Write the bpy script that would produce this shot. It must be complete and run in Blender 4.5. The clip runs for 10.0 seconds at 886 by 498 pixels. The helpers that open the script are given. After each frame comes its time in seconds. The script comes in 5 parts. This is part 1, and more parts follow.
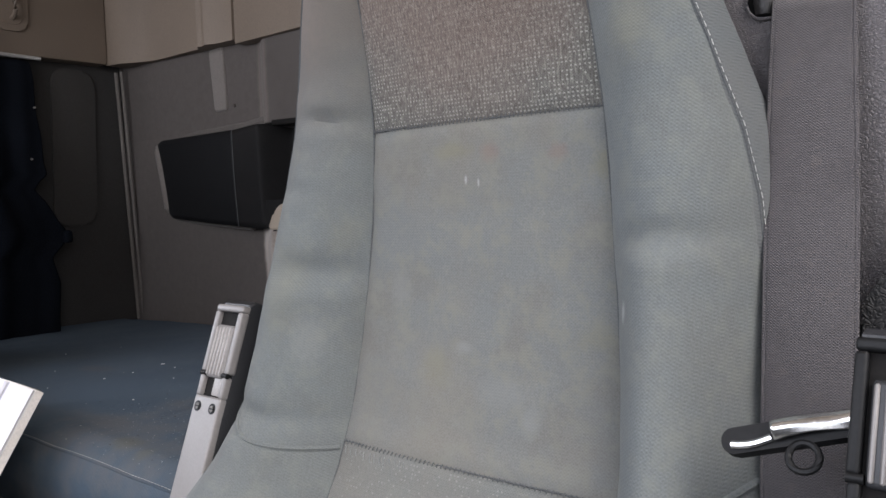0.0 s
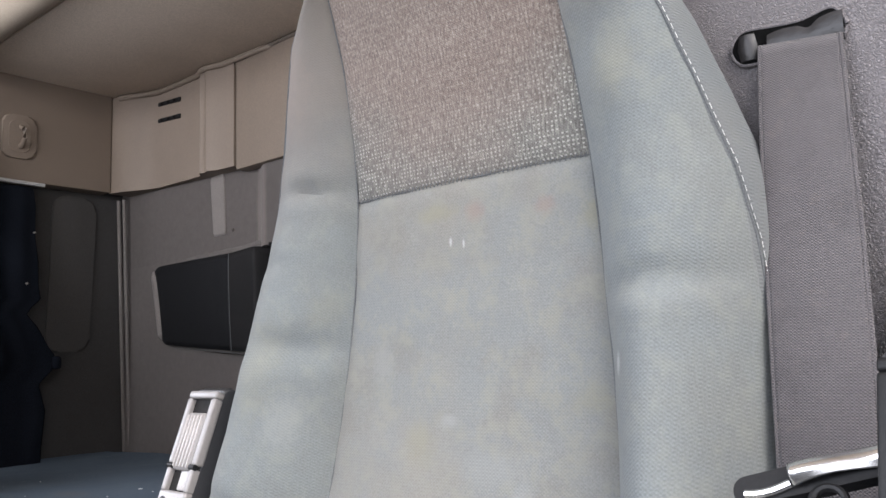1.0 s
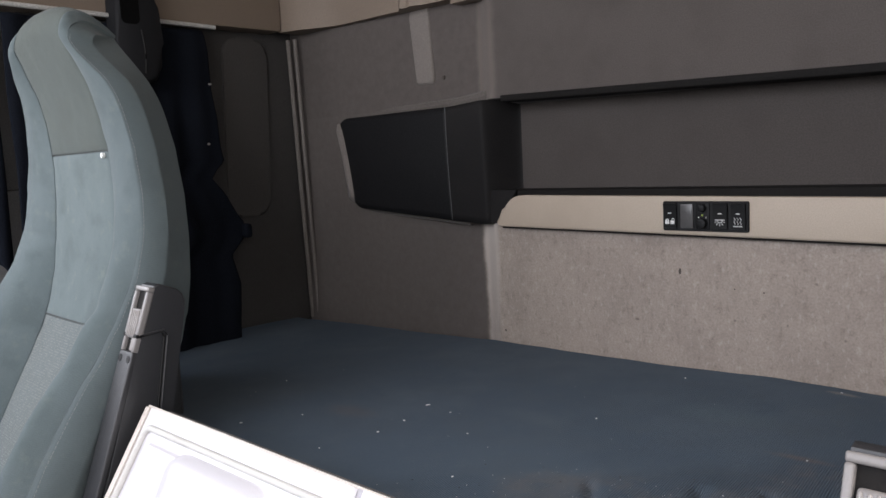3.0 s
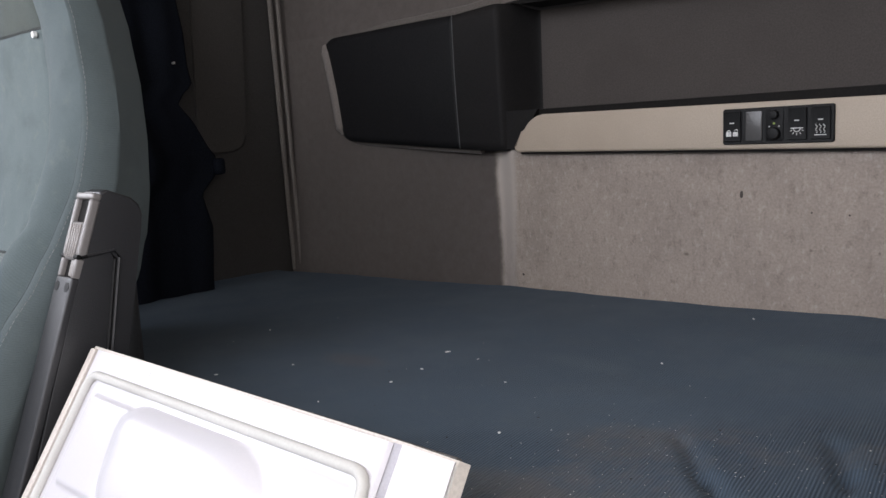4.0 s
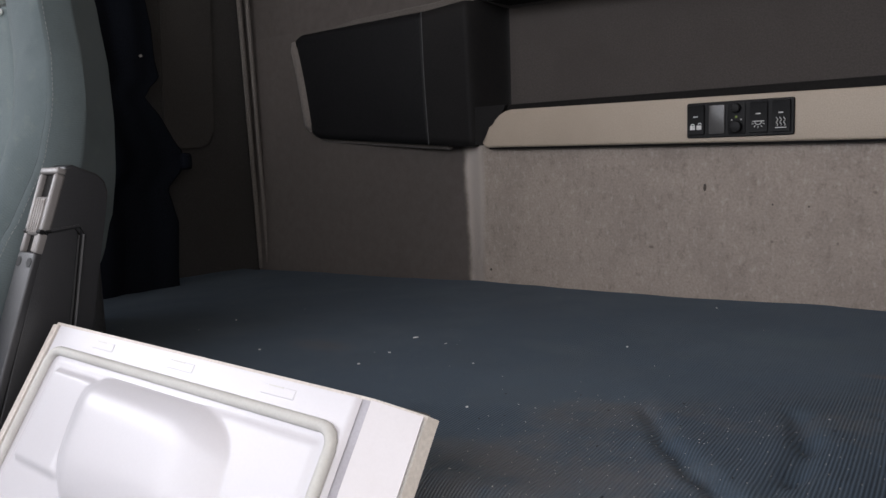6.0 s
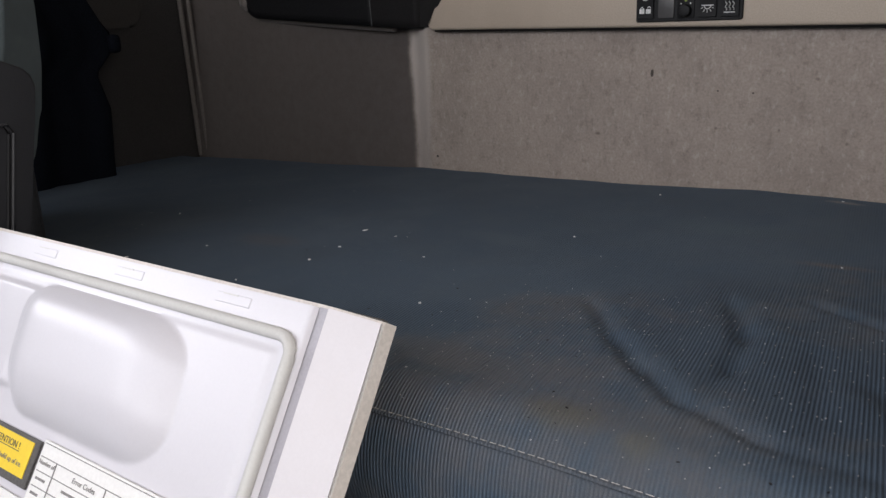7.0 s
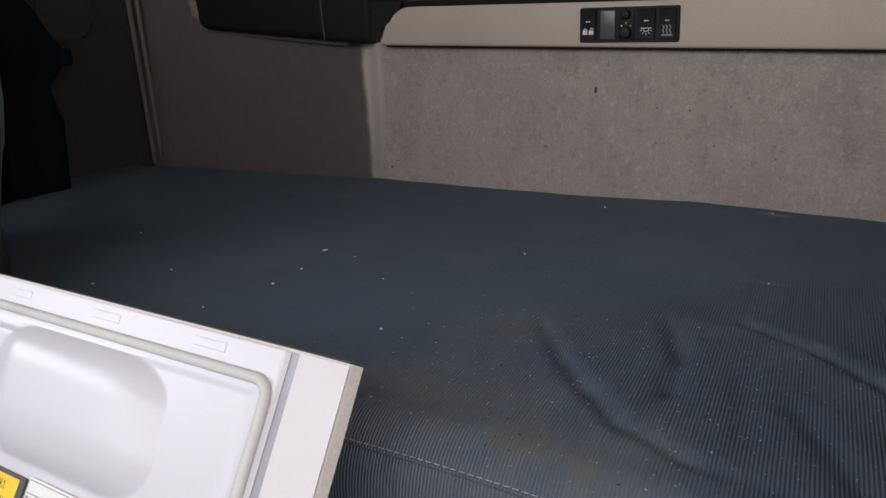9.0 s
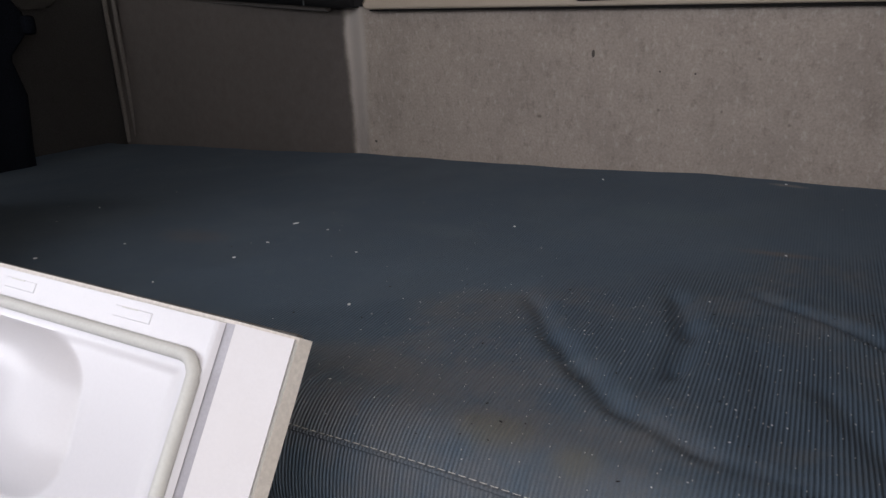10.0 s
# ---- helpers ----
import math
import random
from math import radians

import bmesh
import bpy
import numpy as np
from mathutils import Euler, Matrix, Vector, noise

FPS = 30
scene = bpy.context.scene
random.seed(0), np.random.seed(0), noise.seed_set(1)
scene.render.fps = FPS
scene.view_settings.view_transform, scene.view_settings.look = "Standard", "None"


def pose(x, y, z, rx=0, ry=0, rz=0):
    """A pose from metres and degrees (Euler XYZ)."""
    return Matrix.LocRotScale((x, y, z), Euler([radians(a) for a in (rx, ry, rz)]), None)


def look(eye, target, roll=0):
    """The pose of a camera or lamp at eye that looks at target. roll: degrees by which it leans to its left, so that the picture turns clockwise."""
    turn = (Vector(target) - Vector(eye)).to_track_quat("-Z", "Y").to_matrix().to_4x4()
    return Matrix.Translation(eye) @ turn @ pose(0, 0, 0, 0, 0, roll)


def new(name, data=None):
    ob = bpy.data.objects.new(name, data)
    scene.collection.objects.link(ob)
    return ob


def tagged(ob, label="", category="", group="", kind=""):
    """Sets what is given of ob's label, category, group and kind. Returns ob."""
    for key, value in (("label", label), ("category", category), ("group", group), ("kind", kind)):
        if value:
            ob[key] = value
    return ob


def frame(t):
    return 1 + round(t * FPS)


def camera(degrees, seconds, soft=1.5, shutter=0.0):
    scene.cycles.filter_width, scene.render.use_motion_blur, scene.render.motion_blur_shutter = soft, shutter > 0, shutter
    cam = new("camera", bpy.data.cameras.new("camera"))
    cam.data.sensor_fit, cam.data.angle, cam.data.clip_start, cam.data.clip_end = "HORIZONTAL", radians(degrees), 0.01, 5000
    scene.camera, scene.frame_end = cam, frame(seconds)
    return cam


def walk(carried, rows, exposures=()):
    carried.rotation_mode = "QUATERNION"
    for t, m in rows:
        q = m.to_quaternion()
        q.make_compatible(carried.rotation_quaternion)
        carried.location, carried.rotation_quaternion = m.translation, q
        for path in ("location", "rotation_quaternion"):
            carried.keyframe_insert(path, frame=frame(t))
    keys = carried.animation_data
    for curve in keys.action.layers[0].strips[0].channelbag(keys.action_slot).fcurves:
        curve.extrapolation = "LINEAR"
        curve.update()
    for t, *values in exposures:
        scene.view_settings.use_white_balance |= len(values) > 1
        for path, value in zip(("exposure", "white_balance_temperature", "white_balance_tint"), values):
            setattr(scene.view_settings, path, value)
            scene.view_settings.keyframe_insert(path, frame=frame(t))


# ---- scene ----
cam = camera(57.9, 10.0)

PATH = [
    (0, (1.017, -1.117, 0.862), (-0.282, 0.399, 0.752), -1.9),
    (0.3, (1.01, -1.123, 0.869), (-0.276, 0.406, 0.975), -2.0),
    (0.5, (1.006, -1.119, 0.857), (-0.265, 0.408, 1.09), -2.0),
    (0.7, (1.004, -1.106, 0.831), (-0.259, 0.418, 1.116), -2.1),
    (1, (1.005, -1.086, 0.805), (-0.282, 0.423, 1.064), -1.9),
    (1.3, (0.996, -1.072, 0.788), (-0.403, 0.349, 0.946), -1.5),
    (1.5, (0.982, -1.081, 0.755), (-0.495, 0.265, 0.843), -1.3),
    (1.6, (0.961, -1.088, 0.739), (-0.546, 0.226, 0.795), -1.4),
    (1.7, (0.934, -1.096, 0.738), (-0.595, 0.192, 0.759), -1.6),
    (1.8, (0.899, -1.1, 0.77), (-0.647, 0.169, 0.754), -1.7),
    (2, (0.837, -1.115, 0.841), (-0.716, 0.143, 0.755), -1.9),
    (2.1, (0.816, -1.121, 0.859), (-0.736, 0.135, 0.753), -1.9),
    (2.2, (0.796, -1.126, 0.875), (-0.749, 0.137, 0.749), -2.1),
    (3.3, (0.454, -1.163, 0.953), (-0.901, 0.289, 0.715), -2.8),
    (3.5, (0.406, -1.125, 0.898), (-0.942, 0.333, 0.656), -2.8),
    (3.7, (0.373, -1.065, 0.866), (-0.974, 0.392, 0.616), -2.7),
    (4, (0.356, -1.056, 0.848), (-0.985, 0.403, 0.573), -2.7),
    (4.2, (0.356, -1.058, 0.824), (-0.985, 0.395, 0.527), -2.7),
    (4.5, (0.376, -1.041, 0.845), (-0.961, 0.407, 0.506), -2.7),
    (5, (0.392, -1.072, 0.842), (-0.903, 0.41, 0.487), -2.7),
    (5.5, (0.368, -1.064, 0.816), (-0.861, 0.488, 0.53), -2.1),
    (5.7, (0.364, -1.066, 0.812), (-0.912, 0.456, 0.577), -2.2),
    (6.8, (0.348, -1.054, 0.829), (-0.904, 0.454, 0.435), -2.5),
    (7, (0.35, -1.063, 0.832), (-0.79, 0.487, 0.285), -2.1),
    (7.2, (0.348, -1.062, 0.845), (-0.715, 0.532, 0.27), -1.8),
    (7.5, (0.345, -1.075, 0.864), (-0.704, 0.526, 0.285), -2.2),
    (8, (0.365, -1.102, 0.88), (-0.672, 0.505, 0.295), -2.3),
    (8.5, (0.37, -1.093, 0.887), (-0.667, 0.513, 0.3), -2.2),
    (9, (0.366, -1.09, 0.883), (-0.672, 0.515, 0.293), -2.3),
    (9.5, (0.363, -1.079, 0.875), (-0.678, 0.523, 0.283), -2.4),
    (10, (0.34, -1.018, 0.834), (-0.694, 0.585, 0.232), -2.3),
]
EXPOSURE = [(0, 0.33, 6170, 10), (0.4, 0.58, 6170, 10), (0.7, 1, 6170, 10), (1, 1.08, 6170, 10), (1.3, 0.74, 6170, 10), (1.6, 0.42, 6200, 10), (1.9, -0.15, 6230, 10),
            (2.2, -0.26, 6270, 10), (3.3, 0.84, 6380, 10), (3.6, 0.92, 6380, 10), (4, 0.42, 6380, 10), (4.5, -0.08, 6480, 10), (5.5, 0.02, 6480, 10), (7, -0.03, 6480, 10), (10, -0.10, 6480, 10)]
walk(cam, [(t, look(eye, target, roll)) for t, eye, target, roll in PATH], EXPOSURE)

# ---------------------------------------------------------------- light
world = bpy.data.worlds.new("overcast_sky")
scene.world = world
world.use_nodes = True
wn = world.node_tree
sky = wn.nodes.new("ShaderNodeTexSky")
sky.sky_type, sky.sun_disc = "NISHITA", False
sky.sun_elevation, sky.sun_rotation = radians(48), radians(115)
sky.air_density, sky.dust_density, sky.ozone_density = 1.0, 4.0, 1.0
wn.links.new(sky.outputs["Color"], wn.nodes["Background"].inputs["Color"])
wn.nodes["Background"].inputs["Strength"].default_value = 0.15

sun_data = bpy.data.lights.new("sun", "SUN")
sun_data.energy, sun_data.angle, sun_data.color = 1.0, radians(25), (1.0, 0.97, 0.93)
sun = new("sun", sun_data)
sun.matrix_world = look((3, -1.4, 3.6), (0, 0, 0))


def opening_light(name, eye, target, wide, high, watts, color):
    """Skylight that comes in through one of the cab's openings."""
    data = bpy.data.lights.new(name, "AREA")
    data.shape, data.size, data.size_y, data.energy, data.color = "RECTANGLE", wide, high, watts, color
    lamp = new(name, data)
    lamp.matrix_world = look(eye, target)
    return lamp


opening_light("door_daylight", (1.14, -1.34, 1.02), (0.0, -1.20, 0.90), 1.35, 1.4, 3.2, (0.965, 0.955, 1.0))
opening_light("windscreen_daylight", (0.0, -2.02, 1.38), (0.0, -0.6, 0.85), 1.9, 0.75, 17.5, (0.97, 0.955, 1.0))
opening_light("window_daylight", (-1.14, -1.36, 1.27), (0.2, -0.75, 0.75), 0.95, 0.62, 12.0, (0.965, 0.955, 1.0))

# ---------------------------------------------------------------- materials
def nodes_of(m):
    m.use_nodes = True
    return m.node_tree.nodes, m.node_tree.links, m.node_tree.nodes["Principled BSDF"]


def math_node(n, l, op, a, b=None, c=None):
    k = n.new("ShaderNodeMath")
    k.operation = op
    for i, v in enumerate((a, b, c)):
        if v is None:
            continue
        if isinstance(v, (int, float)):
            k.inputs[i].default_value = v
        else:
            l.new(v, k.inputs[i])
    return k.outputs[0]


def mix_color(n, l, fac, a, b, how="MIX"):
    k = n.new("ShaderNodeMix")
    k.data_type, k.blend_type = "RGBA", how
    for i, v in ((0, fac), (6, a), (7, b)):
        if isinstance(v, (int, float)):
            k.inputs[i].default_value = v
        elif isinstance(v, tuple):
            k.inputs[i].default_value = (*v, 1)
        else:
            l.new(v, k.inputs[i])
    return k.outputs[2]


def noise_node(n, l, co, scale, detail=4, rough=0.6, stretch=None):
    if stretch:
        mp = n.new("ShaderNodeMapping")
        mp.inputs["Scale"].default_value = stretch
        l.new(co, mp.inputs["Vector"])
        co = mp.outputs[0]
    k = n.new("ShaderNodeTexNoise")
    k.inputs["Scale"].default_value, k.inputs["Detail"].default_value, k.inputs["Roughness"].default_value = scale, detail, rough
    l.new(co, k.inputs["Vector"])
    return k.outputs["Fac"]


def ramp(n, l, fac, lo, hi):
    k = n.new("ShaderNodeMapRange")
    k.interpolation_type = "SMOOTHSTEP"
    k.inputs["From Min"].default_value, k.inputs["From Max"].default_value = lo, hi
    l.new(fac, k.inputs["Value"])
    return k.outputs[0]


def bump(n, l, bsdf, height, dist, strength=1.0):
    k = n.new("ShaderNodeBump")
    k.inputs["Distance"].default_value, k.inputs["Strength"].default_value = dist, strength
    l.new(height, k.inputs["Height"])
    l.new(k.outputs[0], bsdf.inputs["Normal"])


def surface(name, color, rough=0.6, stain=None, stain_amount=0.3, grain=600, grain_depth=0.0004,
            grain_color=0.12, metal=0.0, stain_scale=6.0, spec=0.5, sheen=0.0):
    """Plain stuff with a fine grain and large soft stains."""
    m = bpy.data.materials.new(name)
    n, l, b = nodes_of(m)
    co = n.new("ShaderNodeTexCoord").outputs["Object"]
    fine = noise_node(n, l, co, grain, 3, 0.6)
    big = noise_node(n, l, co, stain_scale, 5, 0.62)
    dark = tuple(c * (1 - 2 * grain_color) for c in color)
    light = tuple(min(1.0, c * (1 + 2 * grain_color)) for c in color)
    base = mix_color(n, l, ramp(n, l, fine, 0.25, 0.75), dark, light)
    base = mix_color(n, l, math_node(n, l, "MULTIPLY", ramp(n, l, big, 0.42, 0.72), stain_amount), base,
                     stain or tuple(c * 0.72 for c in color))
    l.new(base, b.inputs["Base Color"])
    b.inputs["Roughness"].default_value, b.inputs["Metallic"].default_value = rough, metal
    b.inputs["Specular IOR Level"].default_value = spec
    if sheen:
        b.inputs["Sheen Weight"].default_value, b.inputs["Sheen Roughness"].default_value = sheen, 0.5
    bump(n, l, b, fine, grain_depth)
    return m


def woven(name, color, stain, stain_amount, pitch, depth, stain_scale=7.0, dots=None, streak=0.0, ribs=None, contrast=0.075, fade=None, dirt=None, crisp=None, yarn=0.16, sheen=0.08):
    """Woven cloth: a fine weave across x and z, stains, and where wanted a pattern of light dashes."""
    m = bpy.data.materials.new(name)
    n, l, b = nodes_of(m)
    co = n.new("ShaderNodeTexCoord").outputs["Object"]
    sep = n.new("ShaderNodeSeparateXYZ")
    l.new(co, sep.inputs[0])
    x, y, z = sep.outputs
    if ribs:  # twill that runs along the top and down the front of a lying cushion
        along = math_node(n, l, "ADD", x, math_node(n, l, "MULTIPLY", y, ribs))
        sx = math_node(n, l, "SINE", math_node(n, l, "MULTIPLY", along, 6.2832 / pitch))
        weave = sx
        if crisp:  # elsewhere the ribs are rubbed flat
            lean, off, soft = crisp
            at = math_node(n, l, "SUBTRACT", math_node(n, l, "ADD", math_node(n, l, "MULTIPLY", x, lean), off), y)
            at = math_node(n, l, "ADD", at, math_node(n, l, "MULTIPLY", math_node(n, l, "SUBTRACT", noise_node(n, l, co, 11, 5, 0.65), 0.5), 0.24))
            keep = math_node(n, l, "ADD", 0.22, math_node(n, l, "MULTIPLY", ramp(n, l, at, -soft, soft), 0.78))
            weave = math_node(n, l, "MULTIPLY", sx, keep)
    else:
        sx = math_node(n, l, "SINE", math_node(n, l, "MULTIPLY", x, 6.2832 / pitch))
        sz = math_node(n, l, "SINE", math_node(n, l, "MULTIPLY", z, 6.2832 / (pitch * 0.8)))
        weave = math_node(n, l, "MULTIPLY", sz, math_node(n, l, "ADD", 0.25, math_node(n, l, "MULTIPLY", sx, 0.75)))  # staggered small knots
    fuzz = noise_node(n, l, co, 900, 2, 0.6)
    big = noise_node(n, l, co, stain_scale, 6, 0.65)
    spots = noise_node(n, l, co, stain_scale * 7, 4, 0.7)
    base = mix_color(n, l, ramp(n, l, weave, -1.0, 1.0), tuple(c * (1 - contrast) for c in color), tuple(c * (1 + contrast) for c in color))
    base = mix_color(n, l, math_node(n, l, "MULTIPLY", ramp(n, l, big, 0.40, 0.70), stain_amount), base, stain)
    base = mix_color(n, l, math_node(n, l, "MULTIPLY", ramp(n, l, spots, 0.54, 0.70), stain_amount * 0.75), base,
                     (min(1.0, color[0] * 1.24), min(1.0, color[1] * 1.18), min(1.0, color[2] * 1.08)))
    haze = noise_node(n, l, co, stain_scale * 2.6, 5, 0.6)
    base = mix_color(n, l, math_node(n, l, "MULTIPLY", ramp(n, l, haze, 0.48, 0.66), stain_amount * 0.6), base, tuple(c * 0.82 for c in stain))
    base = mix_color(n, l, yarn, base, mix_color(n, l, ramp(n, l, fuzz, 0.3, 0.7), tuple(c * 0.6 for c in color), tuple(min(1, c * 1.4) for c in color)))
    if dirt:  # scattered soiled patches
        tint, scale, amount = dirt
        soil = ramp(n, l, noise_node(n, l, co, scale, 7, 0.72), 0.46, 0.66)
        if crisp:
            soil = math_node(n, l, "MULTIPLY", soil, ramp(n, l, at, -soft, soft))
        base = mix_color(n, l, math_node(n, l, "MULTIPLY", soil, amount), base, tint)
    if fade:  # rubbed brown where heads lean
        lo, hi, tilt, crown, tint = fade
        off = math_node(n, l, "SUBTRACT", 0.67, x)
        at = math_node(n, l, "ADD", z, math_node(n, l, "MULTIPLY", off, tilt))
        at = math_node(n, l, "SUBTRACT", at, math_node(n, l, "MULTIPLY", math_node(n, l, "MULTIPLY", off, off), crown))
        worn = ramp(n, l, math_node(n, l, "ADD", at, math_node(n, l, "MULTIPLY", big, 0.10)), lo, hi)
        base = mix_color(n, l, math_node(n, l, "MULTIPLY", worn, 0.75), base, tint)
    if dots:  # rows of short light stitches, some of them missing, in uneven blocks
        tint, px, pz, cover = dots
        cx, cz = math_node(n, l, "DIVIDE", x, px), math_node(n, l, "DIVIDE", z, pz)
        fx = math_node(n, l, "ABSOLUTE", math_node(n, l, "SUBTRACT", math_node(n, l, "FRACT", cx), 0.5))
        fz = math_node(n, l, "ABSOLUTE", math_node(n, l, "SUBTRACT", math_node(n, l, "FRACT", cz), 0.5))
        on = math_node(n, l, "MULTIPLY", math_node(n, l, "LESS_THAN", fx, 0.23), math_node(n, l, "LESS_THAN", fz, 0.20))
        cell = n.new("ShaderNodeCombineXYZ")
        l.new(math_node(n, l, "FLOOR", cx), cell.inputs[0])
        l.new(math_node(n, l, "FLOOR", cz), cell.inputs[2])
        chance = n.new("ShaderNodeTexWhiteNoise")
        chance.noise_dimensions = "3D"
        l.new(cell.outputs[0], chance.inputs["Vector"])
        blocks = noise_node(n, l, cell.outputs[0], 0.35, 2, 0.5)
        odds = math_node(n, l, "ADD", math_node(n, l, "MULTIPLY", chance.outputs["Value"], 0.45), blocks)
        gaps = ramp(n, l, odds, 0.97 - cover * 0.6, 1.01 - cover * 0.6)
        if fade:  # there the stitches are worn to thin upright threads
            gaps = math_node(n, l, "MULTIPLY", gaps, math_node(n, l, "SUBTRACT", 1.0, math_node(n, l, "MULTIPLY", worn, 0.74)))
        base = mix_color(n, l, math_node(n, l, "MULTIPLY", math_node(n, l, "MULTIPLY", on, gaps), 0.52), base, tint)
    if streak:
        lines = noise_node(n, l, co, 1.0, 3, 0.6, (900.0, 900.0, 180.0))
        base = mix_color(n, l, math_node(n, l, "MULTIPLY", ramp(n, l, lines, 0.50, 0.70), streak), base, (0.42, 0.40, 0.36))
        base = mix_color(n, l, math_node(n, l, "MULTIPLY", ramp(n, l, lines, 0.50, 0.30), streak * 2.0), base, (0.045, 0.041, 0.037))
    l.new(base, b.inputs["Base Color"])
    b.inputs["Roughness"].default_value = 0.9
    b.inputs["Specular IOR Level"].default_value = 0.2
    b.inputs["Sheen Weight"].default_value, b.inputs["Sheen Roughness"].default_value = sheen, 0.5
    bump(n, l, b, math_node(n, l, "ADD", weave, math_node(n, l, "MULTIPLY", fuzz, 1.2)), depth, 0.7)
    return m


def leathered(name, color, scale=230, rough=0.5, depth=0.0007, groove=0.74):
    """Moulded plastic with a leather grain."""
    m = bpy.data.materials.new(name)
    n, l, b = nodes_of(m)
    co = n.new("ShaderNodeTexCoord").outputs["Object"]
    v = n.new("ShaderNodeTexVoronoi")
    v.feature = "DISTANCE_TO_EDGE"
    v.inputs["Scale"].default_value = scale
    wob = n.new("ShaderNodeTexNoise")
    wob.inputs["Scale"].default_value = scale * 0.7
    l.new(co, wob.inputs["Vector"])
    l.new(mix_color(n, l, 0.006, co, wob.outputs["Color"], "ADD"), v.inputs["Vector"])
    cell = ramp(n, l, v.outputs["Distance"], 0.0, 0.28)
    big = noise_node(n, l, co, 9, 5, 0.6)
    base = mix_color(n, l, cell, tuple(c * groove for c in color), color)
    base = mix_color(n, l, math_node(n, l, "MULTIPLY", big, 0.3), base, tuple(c * 1.3 for c in color))
    l.new(base, b.inputs["Base Color"])
    b.inputs["Roughness"].default_value = rough
    bump(n, l, b, cell, depth, 0.8)
    return m


DASH = ((0.42, 0.41, 0.37), 0.0031, 0.0027, 0.60)
NEAR_CLOTH = {
    "plain": woven("worn_seat_cloth", (0.149, 0.155, 0.150), (0.174, 0.162, 0.138), 1.0, 0.0026, 0.00010, contrast=0.045, dirt=((0.178, 0.176, 0.150), 55.0, 0.75), yarn=0.24),
    "bolster": woven("worn_bolster_cloth", (0.127, 0.138, 0.138), (0.136, 0.137, 0.126), 0.70, 0.0026, 0.00012, contrast=0.095, fade=(0.985, 1.09, 0.30, 0.0, (0.138, 0.116, 0.098)), dirt=((0.160, 0.166, 0.150), 52.0, 0.55), yarn=0.26),
    "head": woven("worn_dashed_cloth", (0.115, 0.115, 0.104), (0.150, 0.117, 0.098), 0.35, 0.0022, 0.0002, 5.0, DASH, 0.26, contrast=0.18, fade=(0.945, 1.035, 0.0, 5.5, (0.163, 0.122, 0.101)), yarn=0.34),
    "low": woven("worn_speckled_cloth", (0.146, 0.151, 0.143), (0.166, 0.155, 0.134), 0.8, 0.0022, 0.00018, 6.0, ((0.25, 0.25, 0.235), 0.0031, 0.0027, 0.20), 0.05),
    "side": woven("worn_side_cloth", (0.105, 0.114, 0.117), (0.136, 0.129, 0.119), 0.4, 0.0026, 0.00018)}
FAR_CLOTH = {
    "plain": woven("clean_seat_cloth", (0.123, 0.151, 0.153), (0.101, 0.126, 0.127), 0.9, 0.0026, 0.0001, contrast=0.04),
    "bolster": woven("clean_bolster_cloth", (0.104, 0.128, 0.133), (0.087, 0.110, 0.112), 0.8, 0.0026, 0.0001, contrast=0.04),
    "head": woven("clean_head_cloth", (0.086, 0.100, 0.093), (0.091, 0.102, 0.091), 0.5, 0.0022, 0.0003, 5.0, None, 0.0),
    "low": woven("clean_speckled_cloth", (0.126, 0.145, 0.145), (0.131, 0.145, 0.140), 0.5, 0.0022, 0.00025, 6.0, ((0.279, 0.298, 0.283), 0.0036, 0.0034, 0.45), 0.07),
    "side": woven("clean_side_cloth", (0.097, 0.119, 0.123), (0.086, 0.104, 0.107), 0.6, 0.0026, 0.0001, contrast=0.04)}
M_SHELL = surface("seat_back_plastic", (0.035, 0.037, 0.04), 0.55, grain=400)
M_THREAD = surface("pale_thread", (0.42, 0.41, 0.39), 0.8, grain=900)
M_DIM_THREAD = surface("grey_thread", (0.24, 0.25, 0.245), 0.85, grain=900)
M_SEAM = surface("dark_seam_thread", (0.09, 0.094, 0.096), 0.9, grain=900)
M_FELT = surface("grey_brown_felt", (0.366, 0.310, 0.267), 0.95, (0.25, 0.21, 0.185), 0.5, 300, 0.0003, 0.07, stain_scale=9, spec=0.15, sheen=0.15)
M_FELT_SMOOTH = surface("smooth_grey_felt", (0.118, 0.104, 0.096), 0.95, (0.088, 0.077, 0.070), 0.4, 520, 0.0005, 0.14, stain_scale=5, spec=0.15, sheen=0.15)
M_FELT_LOW = surface("smooth_brown_grey_felt", (0.125, 0.110, 0.101), 0.95, (0.09, 0.078, 0.070), 0.5, 480, 0.0005, 0.12, stain_scale=6, spec=0.15, sheen=0.15)
# Side lining and pad: same felt, the corner's shade put into the colour.
M_FELT_PAD = surface("shaded_pad_felt", (0.064, 0.060, 0.057), 0.95, (0.074, 0.067, 0.061), 0.4, 520, 0.0006, 0.08, stain_scale=5, spec=0.15)
M_FELT_SIDE = surface("shaded_side_felt", (0.055, 0.052, 0.050), 0.95, (0.042, 0.038, 0.035), 0.4, 520, 0.0008, 0.10, stain_scale=5, spec=0.15, sheen=0.1)
M_FELT_DARK = surface("dark_grey_felt", (0.078, 0.069, 0.064), 0.95, (0.062, 0.054, 0.050), 0.5, 420, 0.0004, 0.07, stain_scale=7, spec=0.15, sheen=0.1)


